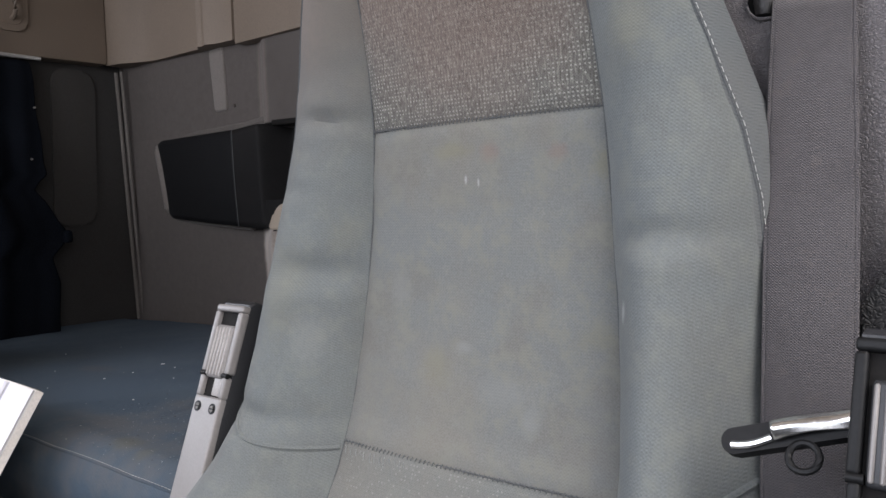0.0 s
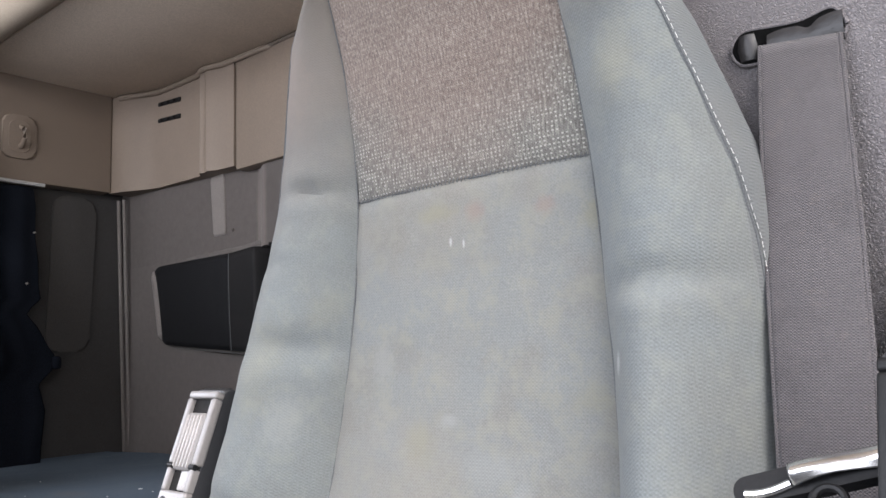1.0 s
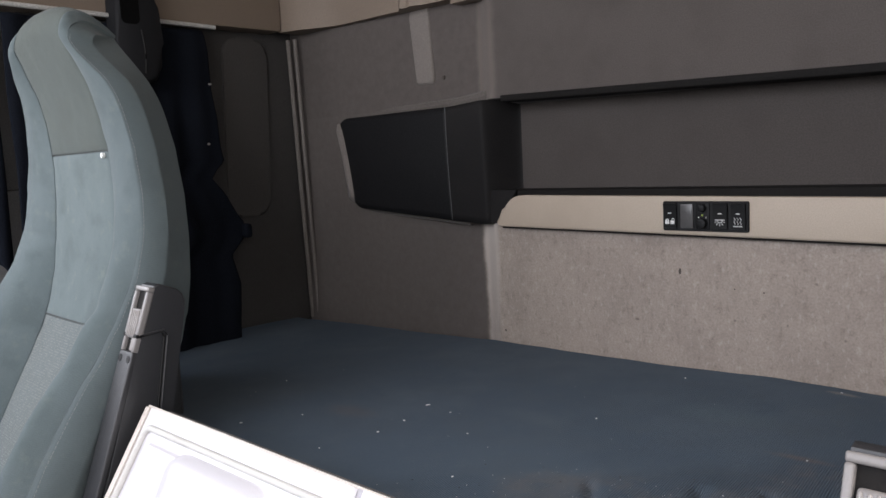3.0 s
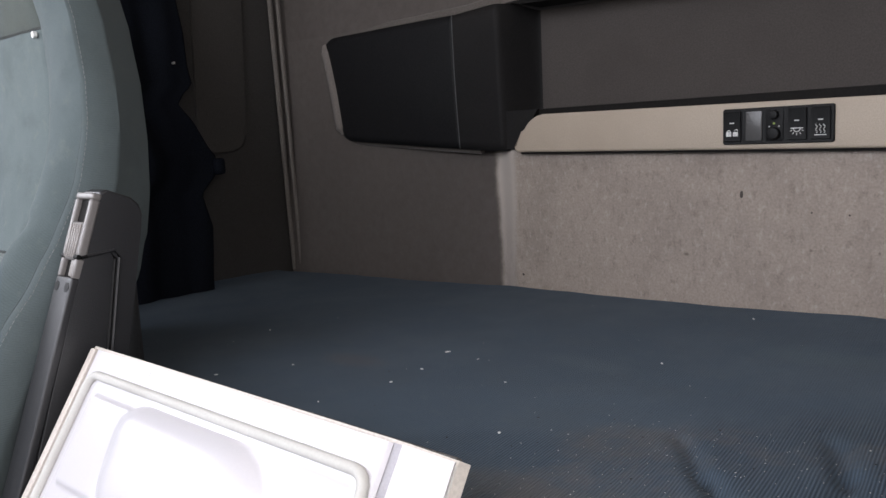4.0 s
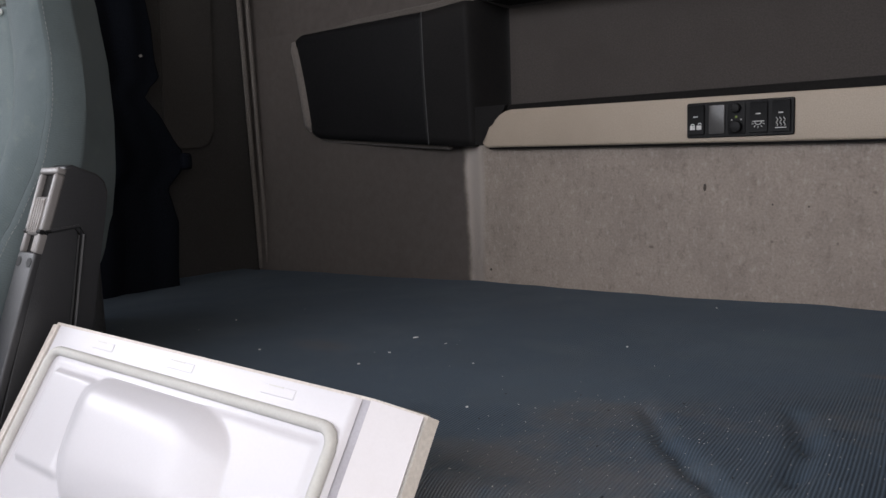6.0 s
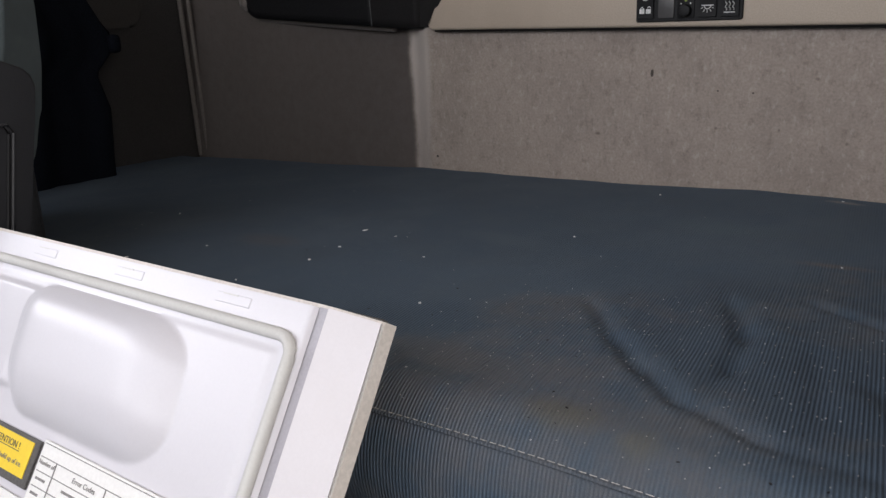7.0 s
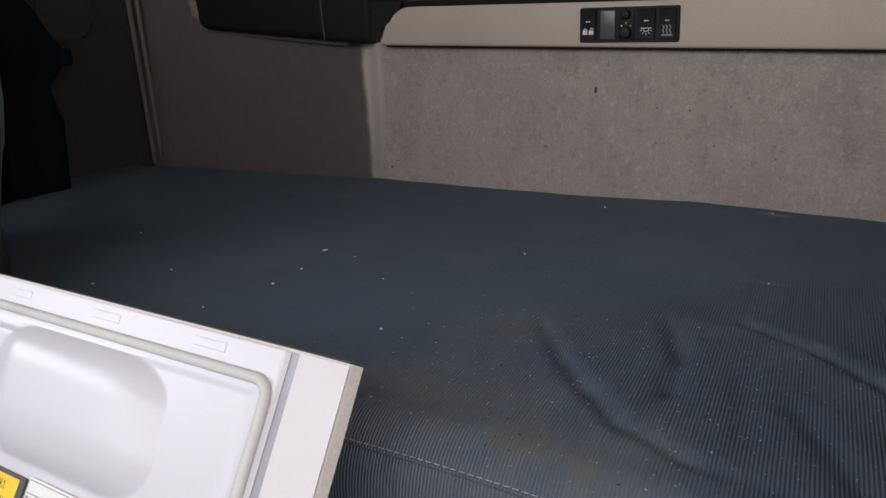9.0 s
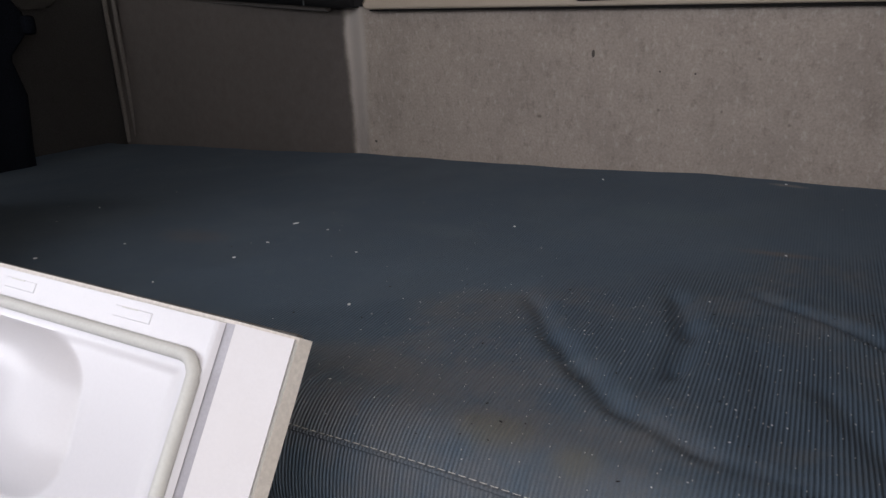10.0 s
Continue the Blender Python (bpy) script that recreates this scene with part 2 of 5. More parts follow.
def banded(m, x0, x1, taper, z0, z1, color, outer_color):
    """Paints on a felt the light that an upright step catches, as a pale band, uneven at its borders and narrower
    towards z0; beyond x0 a smoother felt with its shade put into a darker colour.
    """
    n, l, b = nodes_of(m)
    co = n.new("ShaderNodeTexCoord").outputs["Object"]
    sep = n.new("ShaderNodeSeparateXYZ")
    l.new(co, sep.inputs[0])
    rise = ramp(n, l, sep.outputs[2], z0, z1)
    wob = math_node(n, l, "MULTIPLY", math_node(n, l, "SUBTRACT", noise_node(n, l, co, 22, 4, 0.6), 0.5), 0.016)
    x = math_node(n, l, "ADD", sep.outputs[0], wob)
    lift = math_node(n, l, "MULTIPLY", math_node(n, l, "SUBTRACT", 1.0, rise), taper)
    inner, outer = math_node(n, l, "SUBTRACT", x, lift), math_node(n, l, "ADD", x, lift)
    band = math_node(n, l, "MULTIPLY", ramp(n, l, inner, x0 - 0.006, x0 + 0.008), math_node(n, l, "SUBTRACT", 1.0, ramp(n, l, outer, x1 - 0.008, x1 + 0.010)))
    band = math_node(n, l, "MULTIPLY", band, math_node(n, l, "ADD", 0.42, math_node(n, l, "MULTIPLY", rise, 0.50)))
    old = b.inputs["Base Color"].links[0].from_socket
    # weight of the shade painted beyond x0
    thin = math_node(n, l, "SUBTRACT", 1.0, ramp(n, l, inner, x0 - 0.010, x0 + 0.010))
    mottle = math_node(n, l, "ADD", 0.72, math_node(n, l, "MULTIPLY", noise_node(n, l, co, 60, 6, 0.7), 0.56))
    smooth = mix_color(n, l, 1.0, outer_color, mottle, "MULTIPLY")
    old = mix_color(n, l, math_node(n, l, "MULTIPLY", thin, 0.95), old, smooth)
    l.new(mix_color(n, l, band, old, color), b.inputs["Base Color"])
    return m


def speckled(m, dark, light):
    """Adds to a felt uneven dark specks and pale fibres."""
    n, l, b = nodes_of(m)
    co = n.new("ShaderNodeTexCoord").outputs["Object"]
    base = b.inputs["Base Color"].links[0].from_socket
    specks = ramp(n, l, noise_node(n, l, co, 1.0, 5, 0.75, (85.0, 85.0, 52.0)), 0.50, 0.68)
    base = mix_color(n, l, math_node(n, l, "MULTIPLY", specks, 0.38), base, dark)
    fibres = ramp(n, l, noise_node(n, l, co, 1.0, 3, 0.7, (125.0, 125.0, 78.0)), 0.52, 0.70)
    base = mix_color(n, l, math_node(n, l, "MULTIPLY", fibres, 0.60), base, light)
    clouds = ramp(n, l, noise_node(n, l, co, 1.0, 5, 0.65, (22.0, 22.0, 12.0)), 0.48, 0.72)
    base = mix_color(n, l, math_node(n, l, "MULTIPLY", clouds, 0.14), base, dark)
    l.new(base, b.inputs["Base Color"])
    return m


def spotted(m, spots, up=2):
    """Adds single stains to a cloth: x, z (or y for a lying one, up=1), half width, half height, colour, strength."""
    n, l, b = nodes_of(m)
    co = n.new("ShaderNodeTexCoord").outputs["Object"]
    sep = n.new("ShaderNodeSeparateXYZ")
    l.new(co, sep.inputs[0])
    base = b.inputs["Base Color"].links[0].from_socket
    wob = math_node(n, l, "MULTIPLY", noise_node(n, l, co, 160, 4, 0.7), 1.1)
    for x, z, rx, rz, color, amount in spots:
        dx = math_node(n, l, "DIVIDE", math_node(n, l, "SUBTRACT", sep.outputs[0], x), rx)
        dz = math_node(n, l, "DIVIDE", math_node(n, l, "SUBTRACT", sep.outputs[up], z), rz)
        d = math_node(n, l, "SQRT", math_node(n, l, "ADD", math_node(n, l, "MULTIPLY", dx, dx), math_node(n, l, "MULTIPLY", dz, dz)))
        on = math_node(n, l, "SUBTRACT", 1.0, ramp(n, l, math_node(n, l, "ADD", d, wob), 0.75, 1.6))
        base = mix_color(n, l, math_node(n, l, "MULTIPLY", on, amount), base, color)
    l.new(base, b.inputs["Base Color"])
    return m


BROWN = (0.165, 0.137, 0.118)
RUST, PALE, OLIVE, WHITE = (0.185, 0.125, 0.105), (0.20, 0.205, 0.195), (0.175, 0.165, 0.115), (0.34, 0.34, 0.33)
spotted(NEAR_CLOTH["plain"], [(0.686, 0.897, 0.011, 0.010, RUST, 0.38), (0.739, 0.894, 0.010, 0.008, RUST, 0.35), (0.652, 0.900, 0.024, 0.008, OLIVE, 0.5),
                              (0.770, 0.884, 0.012, 0.012, OLIVE, 0.5), (0.664, 0.879, 0.0016, 0.0045, WHITE, 0.7), (0.675, 0.877, 0.0014, 0.0045, WHITE, 0.7),
                              (0.724, 0.718, 0.010, 0.012, PALE, 0.6), (0.64, 0.745, 0.018, 0.020, OLIVE, 0.35), (0.665, 0.762, 0.010, 0.006, PALE, 0.7),
                              (0.767, 0.775, 0.020, 0.012, OLIVE, 0.3), (0.60, 0.80, 0.014, 0.020, PALE, 0.4), (0.70, 0.735, 0.030, 0.014, PALE, 0.35)])
spotted(NEAR_CLOTH["bolster"], [(0.797, 0.797, 0.0035, 0.008, WHITE, 0.5), (0.55, 0.84, 0.014, 0.020, OLIVE, 0.2), (0.53, 0.76, 0.016, 0.028, PALE, 0.4),
                                (0.520, 1.04, 0.040, 0.080, BROWN, 0.75), (0.505, 0.80, 0.030, 0.060, OLIVE, 0.25), (0.795, 1.05, 0.035, 0.050, BROWN, 0.7), (0.80, 0.965, 0.020, 0.030, OLIVE, 0.3)])
SOIL = (0.115, 0.096, 0.083)
spotted(M_FELT, [(-0.148, 0.669, 0.0050, 0.0030, SOIL, 0.7), (0.0205, 0.684, 0.0035, 0.0030, SOIL, 0.6), (0.139, 0.749, 0.0030, 0.0030, SOIL, 0.5), (0.099, 0.685, 0.0025, 0.0025, SOIL, 0.6),
                 (0.178, 0.672, 0.0028, 0.0025, SOIL, 0.5), (-0.215, 0.690, 0.0025, 0.0025, SOIL, 0.5), (-0.125, 0.700, 0.0022, 0.0060, SOIL, 0.4), (0.265, 0.690, 0.016, 0.030, SOIL, 0.25)])
# light on the step and shade left of it, both put into the felt colours
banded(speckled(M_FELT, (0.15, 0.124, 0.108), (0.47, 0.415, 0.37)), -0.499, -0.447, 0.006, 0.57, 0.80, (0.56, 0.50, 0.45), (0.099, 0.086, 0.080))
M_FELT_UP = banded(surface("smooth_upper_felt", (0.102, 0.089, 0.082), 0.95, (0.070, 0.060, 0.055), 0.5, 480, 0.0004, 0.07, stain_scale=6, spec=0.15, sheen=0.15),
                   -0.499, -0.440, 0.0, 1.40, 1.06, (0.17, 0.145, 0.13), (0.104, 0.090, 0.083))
M_RIM_FELT = surface("pale_rim_felt", (0.20, 0.178, 0.162), 0.95, (0.15, 0.132, 0.12), 0.5, 420, 0.0006, 0.08, spec=0.15, sheen=0.15)
M_BEAD = surface("grey_bead_felt", (0.195, 0.176, 0.162), 0.95, (0.15, 0.134, 0.122), 0.5, 420, 0.0008, 0.1, spec=0.15)
M_STAIN = surface("dark_wall_stain", (0.085, 0.071, 0.062), 0.9, grain=300)
M_BLACK_TRIM = surface("black_pocket_plastic", (0.0095, 0.0095, 0.0105), 0.6, (0.014, 0.014, 0.015), 0.5, 300, 0.0003, 0.15, stain_scale=4, spec=0.2)
M_BLACK = surface("black_plastic", (0.007, 0.007, 0.0075), 0.5, (0.011, 0.011, 0.011), 0.4, 400, 0.0002, 0.1, spec=0.25)
M_POCKET_END = surface("dark_brown_pocket_plastic", (0.0125, 0.0118, 0.012), 0.7, (0.019, 0.0175, 0.017), 0.6, 420, 0.0004, 0.12, stain_scale=8, spec=0.2)
M_GUIDE = surface("worn_dark_guide_plastic", (0.0105, 0.0095, 0.0100), 0.45, (0.022, 0.019, 0.019), 0.7, 300, 0.0004, 0.12, stain_scale=60)
# Near-black that puts the shade of a hollow onto a flat part.
M_HOLE = surface("unlit_hollow", (0.004, 0.004, 0.004), 0.95, grain=300, spec=0.05)
M_DARK_EDGE = surface("dark_rubber_edge", (0.010, 0.0090, 0.0085), 0.8, grain=300, spec=0.2)
M_BEIGE = surface("beige_plastic", (0.46, 0.385, 0.305), 0.55, (0.38, 0.31, 0.24), 0.45, 700, 0.0002, 0.05, stain_scale=5)
M_UPPER = surface("greyish_beige_panel", (0.212, 0.166, 0.128), 0.6, (0.168, 0.130, 0.100), 0.5, 500, 0.0004, 0.06, stain_scale=4)
M_BROWN_BEAD = surface("brown_rubber_bead", (0.10, 0.078, 0.062), 0.6, grain=400)
M_CEIL = surface("bunk_underside_board", (0.60, 0.505, 0.41), 0.8, (0.46, 0.385, 0.305), 0.6, 500, 0.0006, 0.10, stain_scale=3)
M_ROLL = surface("tan_padded_edge", (0.40, 0.335, 0.26), 0.7, (0.32, 0.265, 0.20), 0.5, 500, 0.0003, 0.06)
M_CURTAIN = surface("black_curtain_cloth", (0.0085, 0.0102, 0.0150), 0.95, (0.011, 0.013, 0.018), 0.5, 500, 0.0004, 0.2, spec=0.05)
M_HANDLE = surface("black_rubber_grip", (0.0060, 0.0063, 0.0078), 0.75, (0.0085, 0.0085, 0.010), 0.5, 400, 0.0003, 0.15, spec=0.3)
M_BUNK = woven("dark_blue_mattress_cloth", (0.061, 0.087, 0.118), (0.082, 0.110, 0.139), 0.95, 0.0027, 0.0007, 5.0, ribs=0.13, contrast=0.34, dirt=((0.118, 0.113, 0.113), 5.0, 0.55), crisp=(0.95, -0.52, 0.045), sheen=0.025)
spotted(M_BUNK, [(0.145, -0.668, 0.034, 0.022, (0.128, 0.119, 0.084), 0.45), (0.197, -0.676, 0.018, 0.016, (0.124, 0.116, 0.084), 0.4), (0.300, -0.690, 0.03, 0.02, (0.119, 0.108, 0.084), 0.35),
                 (0.225, -0.285, 0.045, 0.010, (0.132, 0.112, 0.103), 0.6), (0.19, -0.045, 0.030, 0.008, (0.230, 0.216, 0.203), 0.6), (0.03, -0.63, 0.06, 0.03, (0.108, 0.105, 0.105), 0.4),
                 (-0.33, -0.47, 0.06, 0.03, (0.111, 0.100, 0.095), 0.35), (0.10, -0.20, 0.10, 0.04, (0.081, 0.115, 0.140), 0.5), (-0.10, -0.34, 0.07, 0.03, (0.084, 0.113, 0.140), 0.5)], up=1)
M_LINT = surface("pale_lint", (0.66, 0.66, 0.66), 0.9, grain=900)
M_BASE = surface("bunk_base_board", (0.24, 0.205, 0.175), 0.7, grain=400)
M_LID = surface("white_plastic", (0.615, 0.600, 0.625), 0.30, (0.582, 0.565, 0.584), 0.25, 500, 0.00002, 0.006, stain_scale=7)
M_LID_EDGE = surface("cream_edge_plastic", (0.60, 0.555, 0.505), 0.45, (0.45, 0.39, 0.32), 0.5, 400, 0.0002, 0.05)
M_GROOVE = surface("lilac_grey_groove", (0.40, 0.385, 0.415), 0.5, grain=500, grain_depth=0.0001, grain_color=0.03)
M_LID_STRIP = surface("off_white_plastic", (0.650, 0.625, 0.640), 0.34, (0.61, 0.575, 0.575), 0.4, 500, 0.00005, 0.008, stain_scale=16)
M_GASKET = surface("aged_rubber_gasket", (0.56, 0.55, 0.52), 0.6, (0.46, 0.44, 0.41), 0.5, 500, 0.00002, 0.02, stain_scale=14)
M_YELLOW = surface("yellow_label", (0.85, 0.60, 0.03), 0.45, grain=400, grain_color=0.02, grain_depth=0.00002)
M_PAPER = surface("white_paper_label", (0.78, 0.77, 0.74), 0.55, grain=400, grain_color=0.02, grain_depth=0.00002)
M_INK = surface("grey_print", (0.20, 0.19, 0.18), 0.6, grain=400)
M_DARK_INK = surface("dark_label_border", (0.08, 0.075, 0.07), 0.6, grain=400)
M_ARM = surface("dark_grey_armrest_plastic", (0.024, 0.0245, 0.027), 0.42, (0.031, 0.031, 0.033), 0.5, 700, 0.0002, 0.06)
M_ARM_FACE = surface("grey_armrest_plastic", (0.205, 0.192, 0.185), 0.40, (0.16, 0.148, 0.140), 0.5, 500, 0.00008, 0.025)
M_KNOB = surface("worn_grey_knob", (0.30, 0.28, 0.265), 0.4, (0.22, 0.20, 0.19), 0.4, 500, 0.0002, 0.06)
M_PILLAR = leathered("grey_grained_plastic", (0.126, 0.115, 0.118), 470, 0.46, 0.0006, 0.86)
M_BELT = woven("grey_seat_belt_webbing", (0.091, 0.084, 0.086), (0.072, 0.066, 0.068), 0.6, 0.0019, 0.00045, 14.0, contrast=0.26)
M_STRAP = woven("pale_grey_webbing", (0.15, 0.145, 0.142), (0.12, 0.115, 0.112), 0.5, 0.0017, 0.0002, 14.0, contrast=0.08)
M_CHROME = surface("worn_steel", (0.80, 0.79, 0.78), 0.22, grain=300, grain_depth=0.0001, grain_color=0.05, metal=1.0)
M_SCREW = surface("dull_screw_steel", (0.12, 0.11, 0.10), 0.4, grain=500, metal=1.0)
M_SWITCH = surface("satin_black_switch", (0.0075, 0.0075, 0.008), 0.5, grain=500, grain_depth=0.0001, spec=0.2)
M_DISPLAY = surface("grey_display_cover", (0.085, 0.083, 0.082), 0.25, grain=300, grain_depth=0.00005, grain_color=0.03)
M_ICON = surface("white_switch_print", (0.70, 0.70, 0.68), 0.6, grain=300)
M_AMBER = surface("dim_green_lamp", (0.20, 0.26, 0.05), 0.4, grain=300)
M_DOOR = surface("grey_door_lining", (0.16, 0.155, 0.15), 0.7, grain=400)
M_FLOOR = surface("dark_rubber_floor", (0.03, 0.03, 0.03), 0.8, grain=300)
M_GROUND = surface("asphalt", (0.06, 0.06, 0.06), 0.9, (0.09, 0.088, 0.085), 0.6, 90, 0.004, 0.25, stain_scale=0.6)
M_NET = leathered("black_net", (0.018, 0.017, 0.017), 300, 0.7)
M_RAIL = surface("grey_curtain_rail", (0.45, 0.44, 0.42), 0.4, grain=300)


# ---------------------------------------------------------------- mesh helpers
def part(name, bm, material, parent, label="", smooth=True):
    """Links a bmesh as one mesh object under a thing or a part."""
    bmesh.ops.recalc_face_normals(bm, faces=bm.faces)
    me = bpy.data.meshes.new(name)
    bm.to_mesh(me)
    bm.free()
    for p in me.polygons:
        p.use_smooth = smooth
    if smooth:
        me.set_sharp_from_angle(angle=radians(38))
    me.materials.append(material)
    ob = new(name, me)
    if parent:
        ob.parent = parent
        ob.matrix_parent_inverse = parent.matrix_world.inverted()
    if label:
        tagged(ob, label=label)
    return ob


def thing(name, x, y, z, label, category, group="", kind=""):
    """An empty at the base of a thing, to which its parts belong."""
    ob = new(name)
    ob.matrix_world = pose(x, y, z)
    ob.empty_display_size = 0.02
    return tagged(ob, label, category, group, kind)


def box(x0, x1, y0, y1, z0, z1, bevel=0.0, seg=2, m=None, bm=None):
    own = bm is None
    bm = bm or bmesh.new()
    made = bmesh.ops.create_cube(bm, size=1.0)["verts"]
    mat = Matrix.Translation(((x0 + x1) / 2, (y0 + y1) / 2, (z0 + z1) / 2)) @ Matrix.Diagonal((x1 - x0, y1 - y0, z1 - z0, 1))
    bmesh.ops.transform(bm, matrix=(m @ mat) if m else mat, verts=made)
    if bevel:
        edges = {e for v in made for e in v.link_edges}
        bmesh.ops.bevel(bm, geom=list(edges), offset=bevel, segments=seg, profile=0.6, affect="EDGES")
    return bm


def prism(outline, axis, a, b, bevel=0.0, seg=2, m=None):
    """An outline in the plane across an axis, pushed from a to b along it."""
    bm = bmesh.new()
    def at(p, d):
        u, v = p
        co = {"x": (d, u, v), "y": (u, d, v), "z": (u, v, d)}[axis]
        return (m @ Vector(co)) if m else Vector(co)
    lo = [bm.verts.new(at(p, a)) for p in outline]
    hi = [bm.verts.new(at(p, b)) for p in outline]
    bm.faces.new(lo)
    bm.faces.new(hi[::-1])
    k = len(outline)
    for i in range(k):
        bm.faces.new((lo[i], lo[(i + 1) % k], hi[(i + 1) % k], hi[i]))
    if bevel:
        rim = [e for e in bm.edges if e.verts[0] in hi and e.verts[1] in hi]
        bmesh.ops.bevel(bm, geom=rim, offset=bevel, segments=seg, profile=0.6, affect="EDGES")
    return bm


def cylinder(p0, p1, r, seg=20, r2=None, bevel=0.0):
    bm = bmesh.new()
    p0, p1 = Vector(p0), Vector(p1)
    d = p1 - p0
    turn = d.to_track_quat("Z", "Y").to_matrix().to_4x4()
    bmesh.ops.create_cone(bm, cap_ends=True, segments=seg, radius1=r, radius2=r if r2 is None else r2, depth=d.length,
                          matrix=Matrix.Translation((p0 + p1) / 2) @ turn)
    if bevel:
        caps = [e for e in bm.edges if len(e.link_faces) == 2 and any(len(f.verts) > 4 for f in e.link_faces)]
        bmesh.ops.bevel(bm, geom=caps, offset=bevel, segments=2, profile=0.6, affect="EDGES")
    return bm


def tube(points, r, seg=8, closed=False, bm=None):
    """A round cord along a row of points."""
    bm = bm or bmesh.new()
    pts = [Vector(p) for p in points]
    rings = []
    for i, p in enumerate(pts):
        a = pts[i - 1] if (i or closed) else pts[0]
        b = pts[(i + 1) % len(pts)] if (closed or i + 1 < len(pts)) else pts[-1]
        q = (b - a).to_track_quat("Z", "Y")
        rings.append([bm.verts.new(p + q @ Vector((r * math.cos(t), r * math.sin(t), 0)))
                      for t in (2 * math.pi * k / seg for k in range(seg))])
    for i in range(len(pts) if closed else len(pts) - 1):
        a, b = rings[i], rings[(i + 1) % len(pts)]
        for k in range(seg):
            bm.faces.new((a[k], a[(k + 1) % seg], b[(k + 1) % seg], b[k]))
    if not closed:
        bm.faces.new(rings[0][::-1])
        bm.faces.new(rings[-1])
    return bm


def sheet(f, nu, nv, bm=None):
    """A grid of nu by nv cells, f(u, v) for u and v from 0 to 1."""
    bm = bm or bmesh.new()
    rows = [[bm.verts.new(f(i / nu, j / nv)) for i in range(nu + 1)] for j in range(nv + 1)]
    for j in range(nv):
        for i in range(nu):
            bm.faces.new((rows[j][i], rows[j][i + 1], rows[j + 1][i + 1], rows[j + 1][i]))
    return bm


def rounded(w, h, r, seg=6, cx=0.0, cy=0.0):
    """Outline of a rectangle with round corners."""
    out = []
    for sx, sy, a0 in ((1, 1, 0), (-1, 1, 90), (-1, -1, 180), (1, -1, 270)):
        for k in range(seg + 1):
            a = radians(a0 + 90 * k / seg)
            out.append((cx + sx * (w / 2 - r) + r * math.cos(a), cy + sy * (h / 2 - r) + r * math.sin(a)))
    return out


def lathe(centre, rows, flat=1.0, seg=24):
    """A turned body of rows (z, radius), flattened across x."""
    bm = bmesh.new()
    cx, cy, cz = centre
    rings = [[bm.verts.new((cx + flat * q * math.cos(2 * math.pi * k / seg), cy + q * math.sin(2 * math.pi * k / seg), cz + z)) for k in range(seg)] for z, q in rows]
    for a, b in zip(rings, rings[1:]):
        for k in range(seg):
            bm.faces.new((a[k], a[(k + 1) % seg], b[(k + 1) % seg], b[k]))
    bm.faces.new(rings[0][::-1])
    bm.faces.new(rings[-1])
    return bm


def curve_at(table, t):
    """A smooth value from rows of (t, value), t falling or rising."""
    rows = sorted(table)
    return float(np.interp(t, [r[0] for r in rows], [r[1] for r in rows]))


def bell(d, width):
    return math.exp(-(d / width) ** 2)


def wall(name, bm, material, smooth=False):
    ob = part(name, bm, material, None, smooth=smooth)
    return tagged(ob, kind="structure")

# ---------------------------------------------------------------- the cab's shell
STEP_L, STEP_R, SET_BACK = -0.497, -0.442, 0.022
HALF = 1.09


def lean(bm):
    """The rear corner of the lining leans in towards the top."""
    for v in bm.verts:
        if v.co.x < -0.95:
            rise = max(0.0, v.co.z - 0.58)
            v.co.y -= 0.040 * rise / 0.66 if v.co.y > -0.1 else 0.0
            v.co.x += 0.042 * rise / 0.66
    return bm


def back_profile(x0, x1):
    """Plan of the rear wall: its outer part stands back behind a slanted step."""
    pts = [(x0, SET_BACK)] if x0 < STEP_L else [(x0, 0.0)]
    if x0 < STEP_L:
        pts += [(STEP_L, SET_BACK)]
        for k in range(1, 6):
            f = k / 6
            s = f * f * (3 - 2 * f)
            pts.append((STEP_L + (STEP_R - STEP_L) * f, SET_BACK * (1 - s)))
        pts += [(STEP_R, 0.0)]
    pts += [(x1, 0.0), (x1, SET_BACK + 0.10), (x0, SET_BACK + 0.10)]
    return pts


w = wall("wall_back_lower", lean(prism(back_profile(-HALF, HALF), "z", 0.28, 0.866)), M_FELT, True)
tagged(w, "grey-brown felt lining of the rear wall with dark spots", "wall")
bm = prism(back_profile(-HALF, HALF), "z", 1.058, 1.262)
for v in bm.verts:  # the lining's lower edge falls gently over the recess
    if v.co.z < 1.1 and v.co.x > -0.40:
        v.co.z -= 0.024 * (v.co.x + 0.42)
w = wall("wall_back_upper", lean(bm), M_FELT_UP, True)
tagged(w, "smooth grey felt lining above the storage recess", "wall")
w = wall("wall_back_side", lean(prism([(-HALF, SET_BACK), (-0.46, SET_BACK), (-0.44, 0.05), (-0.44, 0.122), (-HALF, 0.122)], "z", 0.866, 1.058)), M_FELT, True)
tagged(w, "grey felt wall behind the black storage pocket", "wall")
w = wall("wall_recess", prism([(-0.4395, 0.064), (HALF, 0.064), (HALF, 0.12), (-0.4395, 0.12)], "z", 0.8665, 1.0575), M_FELT_DARK, True)
tagged(w, "dark grey felt back of the storage recess", "wall")
w = wall("wall_back_top", box(-HALF, HALF, 0.03, 0.12, 1.2625, 2.02), M_UPPER)
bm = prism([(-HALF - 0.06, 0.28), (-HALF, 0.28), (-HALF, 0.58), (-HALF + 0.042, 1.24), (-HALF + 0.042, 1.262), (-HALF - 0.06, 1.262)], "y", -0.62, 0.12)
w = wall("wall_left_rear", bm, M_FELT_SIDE)
